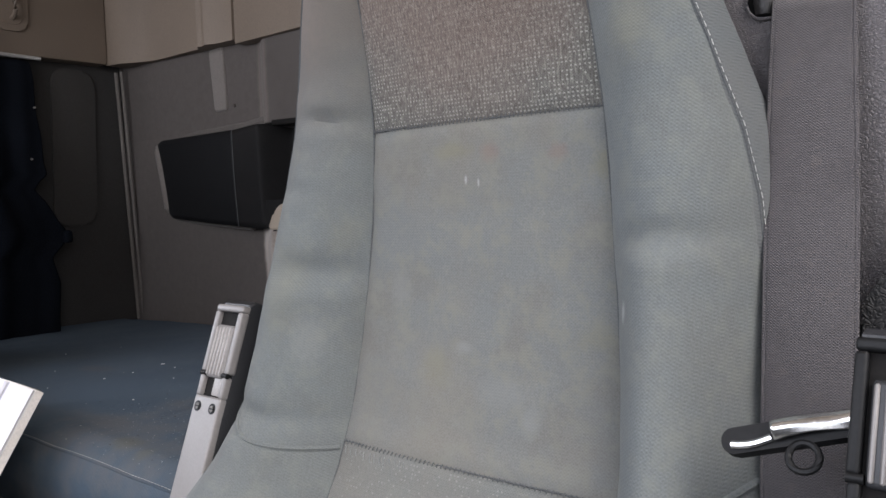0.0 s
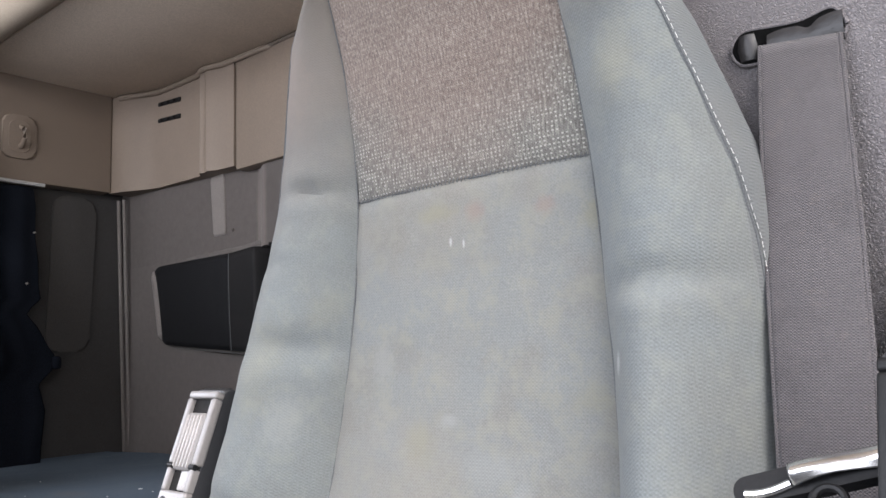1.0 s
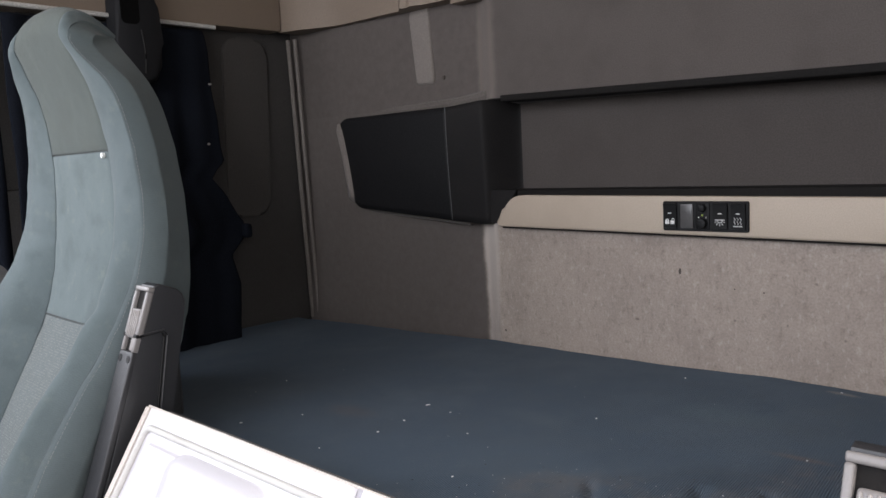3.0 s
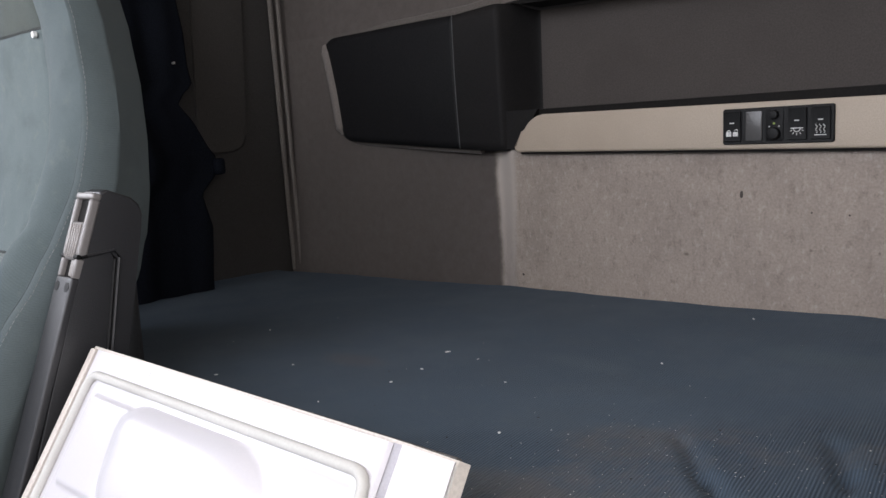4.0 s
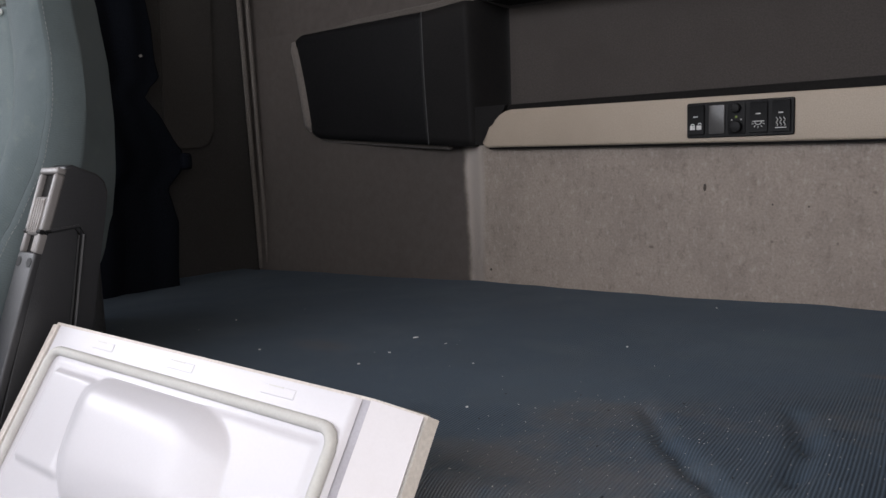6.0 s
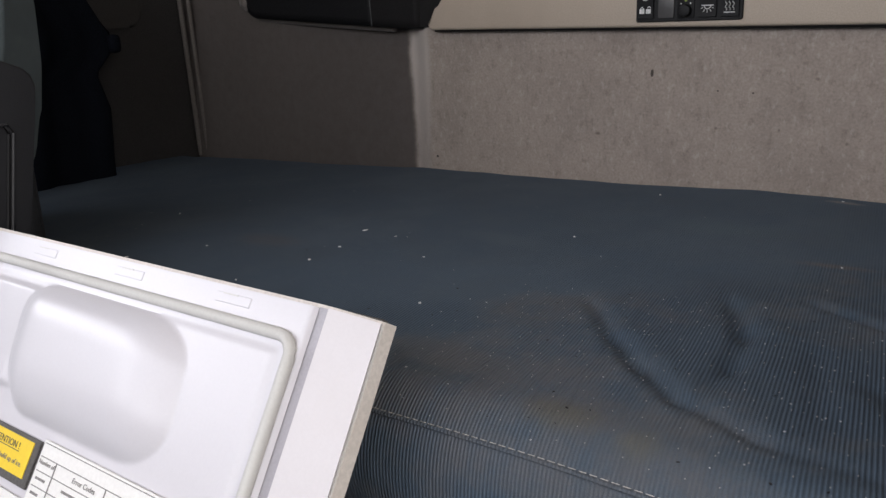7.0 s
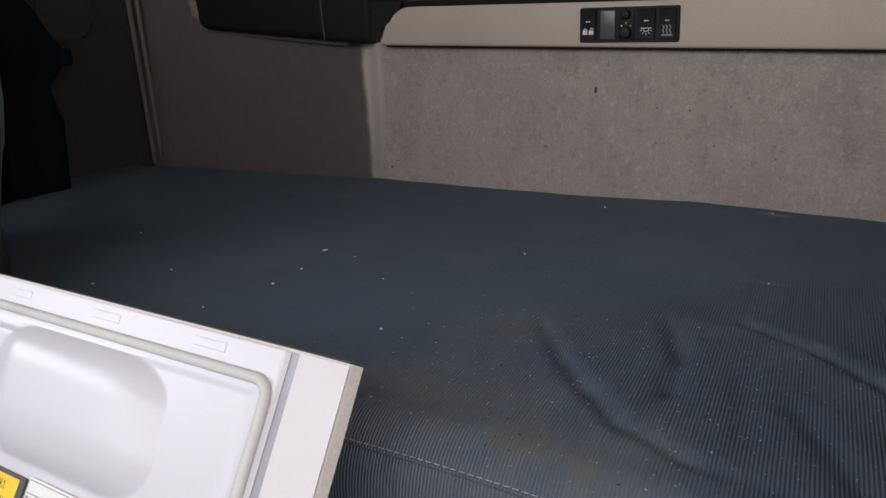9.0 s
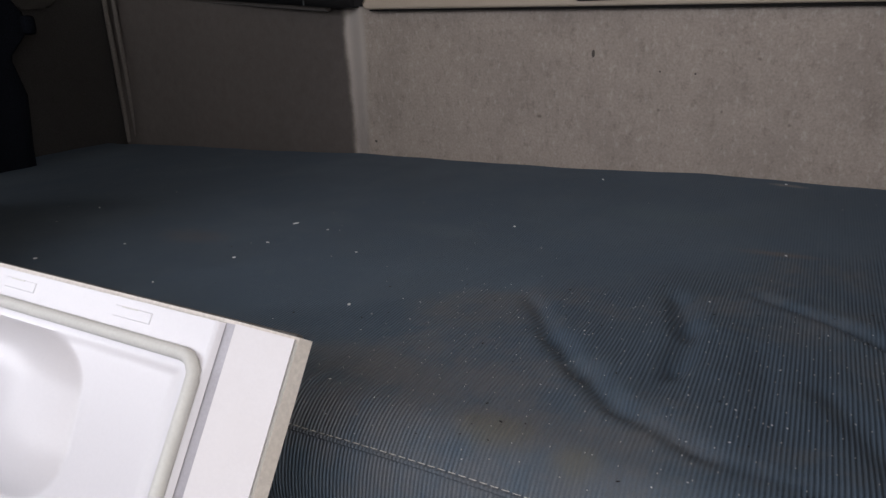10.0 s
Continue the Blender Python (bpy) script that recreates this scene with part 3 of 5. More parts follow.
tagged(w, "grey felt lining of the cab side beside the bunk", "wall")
w = wall("wall_left_top", box(-HALF - 0.06, -HALF, -2.05, 0.12, 1.62, 2.02), M_UPPER)
w = wall("wall_left_rear_top", box(-HALF - 0.06, -HALF, -0.62, 0.12, 1.2625, 1.62), M_UPPER)
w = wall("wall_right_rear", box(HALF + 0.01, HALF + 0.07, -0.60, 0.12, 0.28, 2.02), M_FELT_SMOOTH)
w = wall("wall_right_top", box(HALF + 0.01, HALF + 0.07, -2.05, -0.6005, 1.75, 2.02), M_UPPER)
w = wall("wall_front", box(-HALF, HALF, -2.10, -2.04, 0.0, 0.98), M_DOOR)
w = wall("wall_front_top", box(-HALF, HALF, -2.10, -2.04, 1.78, 2.02), M_UPPER)
w = wall("ceiling", box(-HALF - 0.06, HALF + 0.07, -2.10, 0.12, 2.0205, 2.06), M_CEIL)
w = wall("floor", box(-HALF - 0.06, HALF + 0.07, -2.10, 0.12, -0.05, 0.0), M_FLOOR)
w = wall("ground", sheet(lambda u, v: (-400 + 800 * u, -400 + 800 * v, -1.35), 8, 8), M_GROUND)
tagged(w, "grey asphalt yard below the cab", "ground")
w = wall("wall_bunk_front", box(-HALF, HALF, -0.735, -0.70, 0.0, 0.482, 0.004), M_BASE)
tagged(w, "grey-brown board below the front of the bunk", "bunk base")
w = wall("wall_bunk_base", box(-HALF, HALF, -0.6995, 0.0, 0.44, 0.482), M_BASE)

# driver's door with its window opening
door = thing("door_1", -HALF - 0.03, -1.2, 0.1, "grey lined driver's door of the cab, closed", "door", kind="structure")
part("lower_panel", box(-HALF - 0.06, -HALF, -2.04, -0.6205, 0.0, 0.93, 0.01), M_DOOR, door)
part("window_post", box(-HALF - 0.06, -HALF, -0.86, -0.6205, 0.9305, 1.6195, 0.006), M_DOOR, door)
part("window_frame", box(-HALF - 0.06, -HALF, -2.04, -1.86, 0.9305, 1.6195, 0.006), M_DOOR, door)

# corner trim: two stitched beads up the rear corner
trim = thing("corner_trim", -1.07, 0.0, 0.58, "two pale grey vertical beads along the felt corner seam", "trim", kind="structure")
for dx, r in ((0.0, 0.0052), (0.021, 0.0045)):
    part("bead", tube([(-1.077 + dx + 0.0038 * z, SET_BACK - 0.003 - 0.004 * (dx == 0) - 0.0044 * z, 0.575 + 0.0555 * z) for z in range(13)], r, 8), M_BEAD, trim)

# raised pad on the side lining
part_pad = tagged(part("side_pad", prism(rounded(0.112, 0.40, 0.034, 8, -0.148, 1.040), "x", -0.001, 0.008, 0.007, 4, m=pose(-HALF + 0.029, 0, 1.04, 0, 3.6, 0) @ pose(0, 0, -1.04)), M_FELT_PAD, None),
                  "raised grey felt pad in the cab's side lining", "wall pad", kind="structure")

# ---------------------------------------------------------------- rear wall fittings
pocket = thing("storage_pocket", -0.65, 0.0, 0.82, "black moulded storage pocket set in the felt rear wall", "storage pocket")


def pocket_face(u, v):
    top_z = 1.050 + 0.008 * max(0.0, u - 0.75) / 0.25
    left = -0.868 - 0.027 * v
    x = left + (-0.431 - left) * u
    low = 0.851 - 0.029 * min(1.0, u * 1.12)
    cut = 0.010 * (1 - u / 0.06) ** 2 if u < 0.06 else 0.0
    z0, z1 = low + cut, top_z - cut
    z = z0 + (z1 - z0) * v
    y = 0.003 - 0.008 * v - 0.010 * min(1.0, u / 0.6) - 0.003 * math.sin(math.pi * u) * math.sin(math.pi * v)
    f = min(1.0, max(0.0, (x + 0.466) / 0.034))
    turn = f * f * (3 - 2 * f)
    return (x, y + (0.0655 - y) * turn, z)


def pocket_seam(v):
    """How far along the pocket its upright seam runs."""
    left = -0.868 - 0.027 * v
    return (-0.555 - left) / (-0.431 - left)


face = part("face", sheet(lambda u, v: pocket_face(u * pocket_seam(v), v), 40, 16), M_BLACK_TRIM, pocket)
end = part("end_face", sheet(lambda u, v: pocket_face(pocket_seam(v) + (1 - pocket_seam(v)) * u, v), 60, 16), M_POCKET_END, pocket, "dark end that bends back into the recess")
for ob in (face, end):
    so = ob.modifiers.new("thick", "SOLIDIFY")
    so.thickness, so.offset = 0.004, 0
part("elastic", tube([Vector(pocket_face(pocket_seam(k / 8), k / 8)) + Vector((0, -0.0022, 0)) for k in range(9)], 0.0008, 6), M_SEAM, pocket, "thin pale vertical seam strip")
part("rim", tube([Vector(pocket_face(0, k / 10)) + Vector((-0.010 + 0.004 * bell(k - 5, 5), 0.006 + 0.006 * (k in (0, 10)), 0.012 * (k == 0) - 0.004 * (k == 10))) for k in range(11)], 0.0135, 10), M_RIM_FELT, pocket, "pale felt bulge along the pocket's edge")
part("rim_low", tube([Vector(pocket_face(k / 20, 0)) + Vector((0, 0.014, -0.001)) for k in range(17)], 0.007, 8), M_FELT_LOW, pocket, "felt roll under the pocket")
part("rim_top", tube([(pocket_face(k / 20, 1)[0], min(pocket_face(k / 20, 1)[1] + 0.022 + 0.001 * k, 0.022), pocket_face(k / 20, 1)[2] + 0.006 + 0.0006 * max(0, k - 10)) for k in range(20)], 0.012, 8), M_FELT_LOW, pocket, "felt roll over the pocket")
part("end_lip", prism([(-0.500, 0.8250), (-0.444, 0.8235), (-0.437, 0.8255), (-0.434, 0.831), (-0.395, 0.8860), (-0.500, 0.8860)], "y", -0.0030, 0.062, 0.001, 1), M_POCKET_END, pocket, "black lip beside the beam's end")

strip = thing("edge_strip", 0.3, 0.0, 1.05, "dark rubber edge along the recess in the rear wall", "trim", kind="structure")
part("upper_edge", box(0.0, 1.50, -0.004, 0.0635, -0.0125, -0.0005, 0.003, m=pose(-0.425, 0, 1.0625, 0, 1.38, 0)), M_DARK_EDGE, strip)
part("lower_edge", box(-0.394, HALF, -0.002, 0.0635, 0.8665, 0.886, 0.003), M_DARK_EDGE, strip)

# beige beam with the switch panel
beam = thing("trim_beam", 0.3, 0.0, 0.81, "smooth beige plastic beam along the rear wall", "trim beam")
outline = [(HALF, 0.800), (HALF, 0.866)]
for k in range(9):
    a = radians(90 + 68 * k / 8)
    outline.append((-0.372 + 0.046 * math.cos(a), 0.832 + 0.045 * math.sin(a)))
for k in range(5):
    a = radians(180 + 90 * k / 4)
    outline.append((-0.424 + 0.010 * math.cos(a), 0.829 + 0.010 * math.sin(a)))
part("beam", prism(outline, "y", -0.0005, -0.017, 0.0045, 4), M_BEIGE, beam)
# dark strip that stands in for the beam's shadow on the wall
part("shadow_strip", box(0.0, 1.50, -0.012, -0.0006, -0.0026, -0.0002, 0.0008, m=pose(-0.424, 0, 0.8188, 0, 0.72, 0)), M_DARK_EDGE, beam, "dark strip painting the shadow under the beam")

YF = -0.0185
panel = thing("switch_panel", -0.024, YF, 0.82, "black five-gang switch panel set in the beige beam", "switch panel")
part("bezel", prism(rounded(0.142, 0.049, 0.003, 3, -0.0245, 0.8445), "y", -0.016, YF - 0.0015, 0.001, 1), M_BLACK, panel)


def bar(x, z, w, h, parent, name="print", material=None, y=None):
    y = YF - 0.0054 if y is None else y
    return part(name, box(x - w / 2, x + w / 2, y, y + 0.0006, z - h / 2, z + h / 2), material or M_ICON, parent, smooth=False)


def rocker(x):
    k = part("rocker", prism([(YF - 0.001, 0.824), (YF - 0.005, 0.825), (YF - 0.0036, 0.845), (YF - 0.006, 0.865), (YF - 0.001, 0.866)],
                             "x", x - 0.0112, x + 0.0112, 0.001, 1), M_SWITCH, panel, "satin black rocker switch with white symbol")
    bar(x, 0.8495, 0.006, 0.0015, k)
    return k


def arc(cx, cz, r, a0, a1, parent, thick=0.0006, y=None):
    y = YF - 0.0050 if y is None else y
    return part("symbol", tube([(cx + r * math.cos(radians(a0 + (a1 - a0) * k / 8)), y, cz + r * math.sin(radians(a0 + (a1 - a0) * k / 8))) for k in range(9)], thick, 5), M_ICON, parent)


XS = [-0.0815, -0.0530, -0.0265, 0.0025, 0.0310]
sw = rocker(XS[0])
for sx, lift in ((-0.0042, 0.0), (0.0048, 0.001)):
    bar(XS[0] + sx, 0.8345, 0.0068, 0.0060, sw, "padlock")
    arc(XS[0] + sx + (0.001 if lift else 0), 0.8375 + lift, 0.0021, 0, 180, sw)
part("display", prism(rounded(0.0215, 0.040, 0.002, 3, XS[1], 0.8445), "y", YF - 0.001, YF - 0.0040, 0.001, 2), M_DISPLAY, panel, "blank grey display cover")
plate = part("knob_plate", prism(rounded(0.0225, 0.042, 0.002, 3, XS[2], 0.8445), "y", YF - 0.001, YF - 0.0030, 0.0008, 2), M_SWITCH, panel)
for z, r in ((0.8585, 0.0062), (0.8335, 0.0085)):
    kn = part("knob", cylinder((XS[2], YF - 0.002, z), (XS[2], YF - 0.0095, z), r, 24, r * 0.86, 0.001), M_BLACK, plate, "round ridged black knob")
for k in range(10):
    a = 2 * math.pi * k / 10
    part("ridge", box(-0.0007, 0.0007, -0.0004, 0.0004, -0.0035, 0.0035, m=pose(XS[2] + 0.0060 * math.cos(a), YF - 0.0062, 0.8585 + 0.0060 * math.sin(a), 90, 0, 0)), M_SWITCH, plate, smooth=False)
part("indicator", cylinder((XS[2], YF - 0.0028, 0.8468), (XS[2], YF - 0.0042, 0.8468), 0.0016, 12), M_AMBER, plate, "small dull green indicator lamp")
for sx in (-0.0062, 0.0062):
    bar(XS[2] + sx, 0.843, 0.0016, 0.0018, plate, y=YF - 0.0036)
sw = rocker(XS[3])
bar(XS[3], 0.8395, 0.0155, 0.0012, sw, y=YF - 0.0050)
arc(XS[3], 0.8390, 0.0042, 180, 360, sw)
for k in range(5):
    a = radians(200 + 35 * k)
    part("ray", tube([(XS[3] + 0.0062 * math.cos(a), YF - 0.0051, 0.8385 + 0.0055 * math.sin(a)), (XS[3] + 0.0088 * math.cos(a), YF - 0.0052, 0.8385 + 0.0085 * math.sin(a))], 0.0005, 5), M_ICON, sw)
sw = rocker(XS[4])
bar(XS[4], 0.8298, 0.014, 0.0012, sw, y=YF - 0.0055)
for dx in (-0.0046, 0.0, 0.0046):
    part("wave", tube([(XS[4] + dx + 0.0011 * math.sin(k * 1.15), YF - 0.0052, 0.8322 + 0.00115 * k) for k in range(11)], 0.00055, 5), M_ICON, sw)

panel.location += Vector((0.0065, 0, 0.0012))
panel.scale = (0.97, 1.0, 0.94)

# tab with a screw above the pocket
tab = thing("wall_tab", -0.612, SET_BACK, 1.10, "grey felt-covered tab screwed to the rear wall", "wall tab", kind="structure")
part("plate", prism([(-0.676, 1.262), (-0.618, 1.262), (-0.609, 1.112), (-0.614, 1.103), (-0.655, 1.103), (-0.661, 1.110)], "y", SET_BACK + 0.001, SET_BACK - 0.012, 0.006, 3), M_RIM_FELT, tab)
part("screw_seat", prism(rounded(0.040, 0.030, 0.010, 5, -0.590, 1.112), "y", SET_BACK + 0.001, SET_BACK - 0.003, 0.002, 2), M_FELT_UP, tab)
part("screw", cylinder((-0.586, SET_BACK - 0.002, 1.112), (-0.586, SET_BACK - 0.008, 1.112), 0.0050, 16, 0.0032), M_STAIN, tab, "dark recessed screw")

# dirt on the felt
spots = bmesh.new()
for x, z, r, tall in ((-0.0695, 0.7545, 0.0039, 2.2), (-0.435, 0.617, 0.004, 0.9), (0.0645, 0.7305, 0.0022, 1.0), (0.0200, 0.7325, 0.0018, 1.3)):
    made = bmesh.ops.create_icosphere(spots, subdivisions=2, radius=r)["verts"]
    for v in made:
        q = v.co.copy()
        v.co = Vector((q.x * (1 + 0.3 * noise.noise(q * 400)), q.y * 0.15, q.z * tall)) * (0.85 if r > 0.004 else 0.6) + Vector((x, -0.0003, z))
tagged(part("wall_spots", spots, M_STAIN, None), "dark dirt spots on the grey felt rear wall", "dirt", kind="stuff")

# ---------------------------------------------------------------- upper storage panels and the upper bunk
up = thing("upper_panel", -0.2, 0.0, 1.25, "greyish beige moulded panel along the top of the rear wall", "panel", kind="structure")
part("corner_panel", prism([(-1.012, 0.02), (-1.012, -0.075), (-0.992, -0.073), (-0.955, -0.062), (-0.90, -0.034), (-0.86, -0.020), (-0.672, -0.016), (-0.662, -0.027), (-0.652, -0.033), (-0.641, -0.029), (-0.634, -0.029), (-0.624, -0.034), (-0.610, -0.030), (-0.596, -0.022), (-0.535, -0.017), (-0.533, 0.02)], "z", 1.252, 1.512, 0.004, 2), M_UPPER, up)
part("plain_panel", box(-0.5325, HALF, -0.013, 0.02, 1.243, 1.5125, 0.003), M_UPPER, up)
LEDGE = [(-0.975, -0.070), (-0.945, -0.060), (-0.90, -0.038), (-0.86, -0.024), (-0.80, -0.021), (-0.70, -0.020), (-0.67, -0.022), (-0.655, -0.032), (-0.630, -0.036),
         (-0.605, -0.032), (-0.585, -0.024), (-0.535, -0.020), (-0.48, -0.018), (-0.43, -0.016), (-0.405, -0.010), (-0.395, -0.004)]
part("top_ledge", tube([(x, y, 1.5058) for x, y in LEDGE], 0.0070, 10), M_UPPER, up, "rounded ledge under the bunk board")
part("top_bead", tube([(-0.41 + 0.1 * k, -0.013, 1.5075) for k in range(15)], 0.0042, 8), M_BROWN_BEAD, up, "thin brown bead under the bunk board")
for z0 in (1.470, 1.426):
    sl = box(-0.055, 0.055, -0.003, 0.004, -0.006, 0.006, 0.003, m=pose(-0.815, -0.0185, z0, 0, 4, 0))
    part("vent_slot", sl, M_BLACK, up, "dark slot cut in the panel", smooth=False)
    for k in range(3):
        part("slot_tooth", box(-0.004, 0.004, -0.0045, 0.003, -0.004, 0.004, m=pose(-0.845 + 0.03 * k, -0.0185, z0 + 0.002 - 0.002 * k, 0, 4, 0)), M_DARK_EDGE, up, smooth=False)

side = thing("side_panel", -1.0, -0.4, 1.25, "greyish beige moulded panel over the curtain rail", "panel", kind="structure")
part("panel", box(-HALF, -1.0, -1.60, -0.0755, 1.253, 1.540, 0.006), M_UPPER, side)
hook = part("hook_dish", prism(rounded(0.078, 0.108, 0.022, 6, -0.311, 1.361), "x", -1.001, -0.992, 0.005, 3), M_UPPER, side, "rounded dish of a coat hook")
part("hook_hollow", prism(rounded(0.050, 0.078, 0.016, 6, -0.311, 1.361), "x", -0.9925, -0.9905, 0.001, 1), M_UPPER, hook)
part("hook_prong", tube([(-0.990, -0.309, 1.385), (-0.972, -0.309, 1.375), (-0.968, -0.309, 1.352), (-0.978, -0.309, 1.340), (-0.990, -0.310, 1.335)], 0.006, 8), M_UPPER, hook)
part("rail", tube([(-0.990, -1.55 + 0.1 * k, 1.243 + 0.0025 * (15 - k) * 0.8) for k in range(14)], 0.0045, 8), M_RAIL, side, "thin pale curtain rail")

bunk_up = thing("upper_bunk", 0.0, -0.2, 1.50, "folded upper bunk with greyish board underside and tan padded edge", "bunk")
part("board", box(-1.0, HALF, -0.4245, -0.012, 1.513, 1.56, 0.002), M_CEIL, bunk_up)
part("padded_edge", tube([(-0.985 + 0.15 * k, -0.4665, 1.532) for k in range(14)], 0.0415, 24), M_ROLL, bunk_up, "tan padded front edge")
part("edge_seam", tube([(-0.985 + 0.15 * k, -0.5068, 1.523) for k in range(14)], 0.0025, 6), M_DARK_EDGE, bunk_up)

# right-hand lining above the belt pillar
rp = thing("right_lining", HALF, -0.3, 1.0, "beige lining panel of the cab side behind the belt pillar", "panel", kind="structure")
part("panel", box(1.02, HALF + 0.0095, -0.60, -0.02, 0.62, 1.50, 0.006), M_UPPER, rp)
part("panel_joint", box(1.016, 1.0198, -0.362, -0.354, 0.70, 1.45), M_DARK_EDGE, rp, smooth=False)

# ---------------------------------------------------------------- lower bunk
CREASES = [((0.078, -0.478), (0.118, -0.532), 0.010, 0.0065), ((0.118, -0.532), (0.155, -0.572), 0.011, 0.0085), ((0.155, -0.572), (0.197, -0.613), 0.011, 0.008),
           ((0.197, -0.613), (0.250, -0.637), 0.010, 0.004), ((0.250, -0.637), (0.320, -0.650), 0.010, 0.002),
           ((0.176, -0.424), (0.200, -0.480), 0.012, 0.0085), ((0.200, -0.480), (0.209, -0.543), 0.012, 0.009), ((0.209, -0.543), (0.205, -0.600), 0.011, 0.006),
           ((0.236, -0.400), (0.293, -0.431), 0.008, 0.006), ((0.293, -0.431), (0.345, -0.471), 0.009, 0.008), ((0.345, -0.471), (0.420, -0.545), 0.010, 0.008),
           ((0.040, -0.470), (0.067, -0.569), 0.010, 0.002), ((0.30, -0.54), (0.36, -0.64), 0.014, 0.005), ((0.255, -0.50), (0.275, -0.59), 0.012, 0.003)]


def crease(x, y):
    h = 0.0
    for (ax, ay), (bx, by), wide, deep in CREASES:
        dx, dy = bx - ax, by - ay
        ln = math.hypot(dx, dy)
        s = ((x - ax) * dx + (y - ay) * dy) / ln
        d = ((x - ax) * -dy + (y - ay) * dx) / ln
        end = 1.0 if 0 <= s <= ln else bell(min(abs(s), abs(s - ln)), 0.012)
        h += end * 0.66 * deep * (0.24 * bell(d - wide * 1.7, wide * 1.5) + 0.18 * bell(d + wide * 1.5, wide) - bell(d, wide * 0.75))
    return h


def bunk_top(x, y):
    z = 0.600 - 0.022 * max(0.0, min(1.0, (-0.45 - x) / 0.6))
    z += 0.0035 * noise.noise(Vector((x * 4, y * 4, 0.3))) + 0.0012 * noise.noise(Vector((x * 17, y * 17, 4.3)))
    z += 0.012 * min(1.0, max(0.0, (x + 0.35) / 0.45)) * max(0.0, 1 + y / 0.35)
    z += crease(x, y)
    d = y + 0.700
    if d < 0.035:
        z -= 0.016 * (1 - max(0, d) / 0.035) ** 2
    if y > -0.03:
        z -= 0.012 * ((y + 0.03) / 0.03) ** 2
    return z


mattress = thing("mattress", 0.0, -0.35, 0.482, "dark blue-grey ribbed cloth mattress with creases and lint", "mattress")


def mattress_skin(u, v):
    x = -1.088 + 2.17 * u
    if v < 0.86:
        y = -0.001 - 0.699 * (v / 0.86)
        return (x, y, bunk_top(x, y))
    k = (v - 0.86) / 0.14
    z_top = bunk_top(x, -0.70)
    return (x, -0.700 - 0.013 * math.sin(math.pi * min(1, k * 1.1) ** 0.8) - 0.004 * noise.noise(Vector((x * 7, k * 2, 1))), z_top - (z_top - 0.483) * k)


part("cover", sheet(mattress_skin, 520, 230), M_BUNK, mattress)
seam_z = lambda x: bunk_top(x, -0.70) - 0.001
part("seam_piping", tube([(-1.08 + 0.02 * k, -0.7015, seam_z(-1.08 + 0.02 * k)) for k in range(109)], 0.0016, 6), M_BUNK, mattress)
bm = bmesh.new()
for k in range(300):
    x = -0.95 + 0.0066 * k
    z = bunk_top(x, -0.70) + 0.0002
    tube([(x, -0.7, z + 0.0002), (x + 0.0022, -0.7005, z + 0.0005), (x + 0.0046, -0.7, z + 0.0002)], 0.00030, 4, bm=bm)
tagged(part("stitches", bm, M_THREAD, mattress, "row of pale stitches along the front edge"), kind="stuff")

dots = bmesh.new()
for a in range(38):
    for b in range(13):
        x, y = 0.0 + 0.019 * a + (0.0095 if b % 2 else 0) + random.uniform(-0.003, 0.003), -0.688 + 0.019 * b + random.uniform(-0.003, 0.003)
        bmesh.ops.create_icosphere(dots, subdivisions=1, radius=0.00036, matrix=Matrix.Translation((x, y, bunk_top(x, y) + 0.0002)))
tagged(part("woven_dots", dots, M_THREAD, mattress, "tiny pale dots woven in the cloth", smooth=False), kind="stuff")

lint = bmesh.new()
known = [(-0.256, -0.390, 0.0038), (-0.2285, -0.5085, 0.0038), (-0.234, -0.457, 0.0028), (-0.0495, -0.556, 0.0032), (-0.5635, -0.419, 0.0032), (-0.035, -0.296, 0.0030), (-0.204, -0.398, 0.0022), (-0.129, -0.445, 0.0022),
         (-0.246, -0.590, 0.0030), (-0.415, -0.597, 0.0028), (-0.374, -0.523, 0.0024), (-0.023, -0.076, 0.0034), (0.2005, -0.427, 0.0018), (0.187, -0.042, 0.0026), (0.231, -0.2876, 0.0022)]
for k in range(230):
    x, y = random.uniform(-0.95, 0.75), random.uniform(-0.70, -0.02)
    if k < 150:
        x, y = random.gauss(0.26, 0.18), random.uniform(-0.70, -0.42)
        if not -0.1 < x < 0.9:
            continue
    known.append((x, y, random.uniform(0.0005, 0.0010)))
for x, y, r in known:
    a = random.uniform(0, 360)
    made = bmesh.ops.create_icosphere(lint, subdivisions=1, radius=r * 0.5,
                                      matrix=pose(x, y, bunk_top(x, y) + 0.0004, 0, 0, a) @ Matrix.Diagonal((random.uniform(1.0, 2.2), random.uniform(0.6, 1.0), 0.5, 1)))
tagged(part("lint", lint, M_LINT, None, smooth=False), "pale lint and crumbs on the dark mattress", "lint", kind="stuff")

crumbs = bmesh.new()
for k in range(70):
    x, y, r = random.gauss(0.22, 0.20), random.uniform(-0.69, -0.40), random.uniform(0.0004, 0.0009)
    bmesh.ops.create_icosphere(crumbs, subdivisions=1, radius=r, matrix=pose(x, y, bunk_top(x, y) + 0.0004, 0, 0, 50 * k) @ Matrix.Diagonal((1.8, 0.8, 0.6, 1)))
tagged(part("crumbs", crumbs, M_BLACK, None, smooth=False), "small dark crumbs scattered on the blue mattress", "crumbs", kind="stuff")

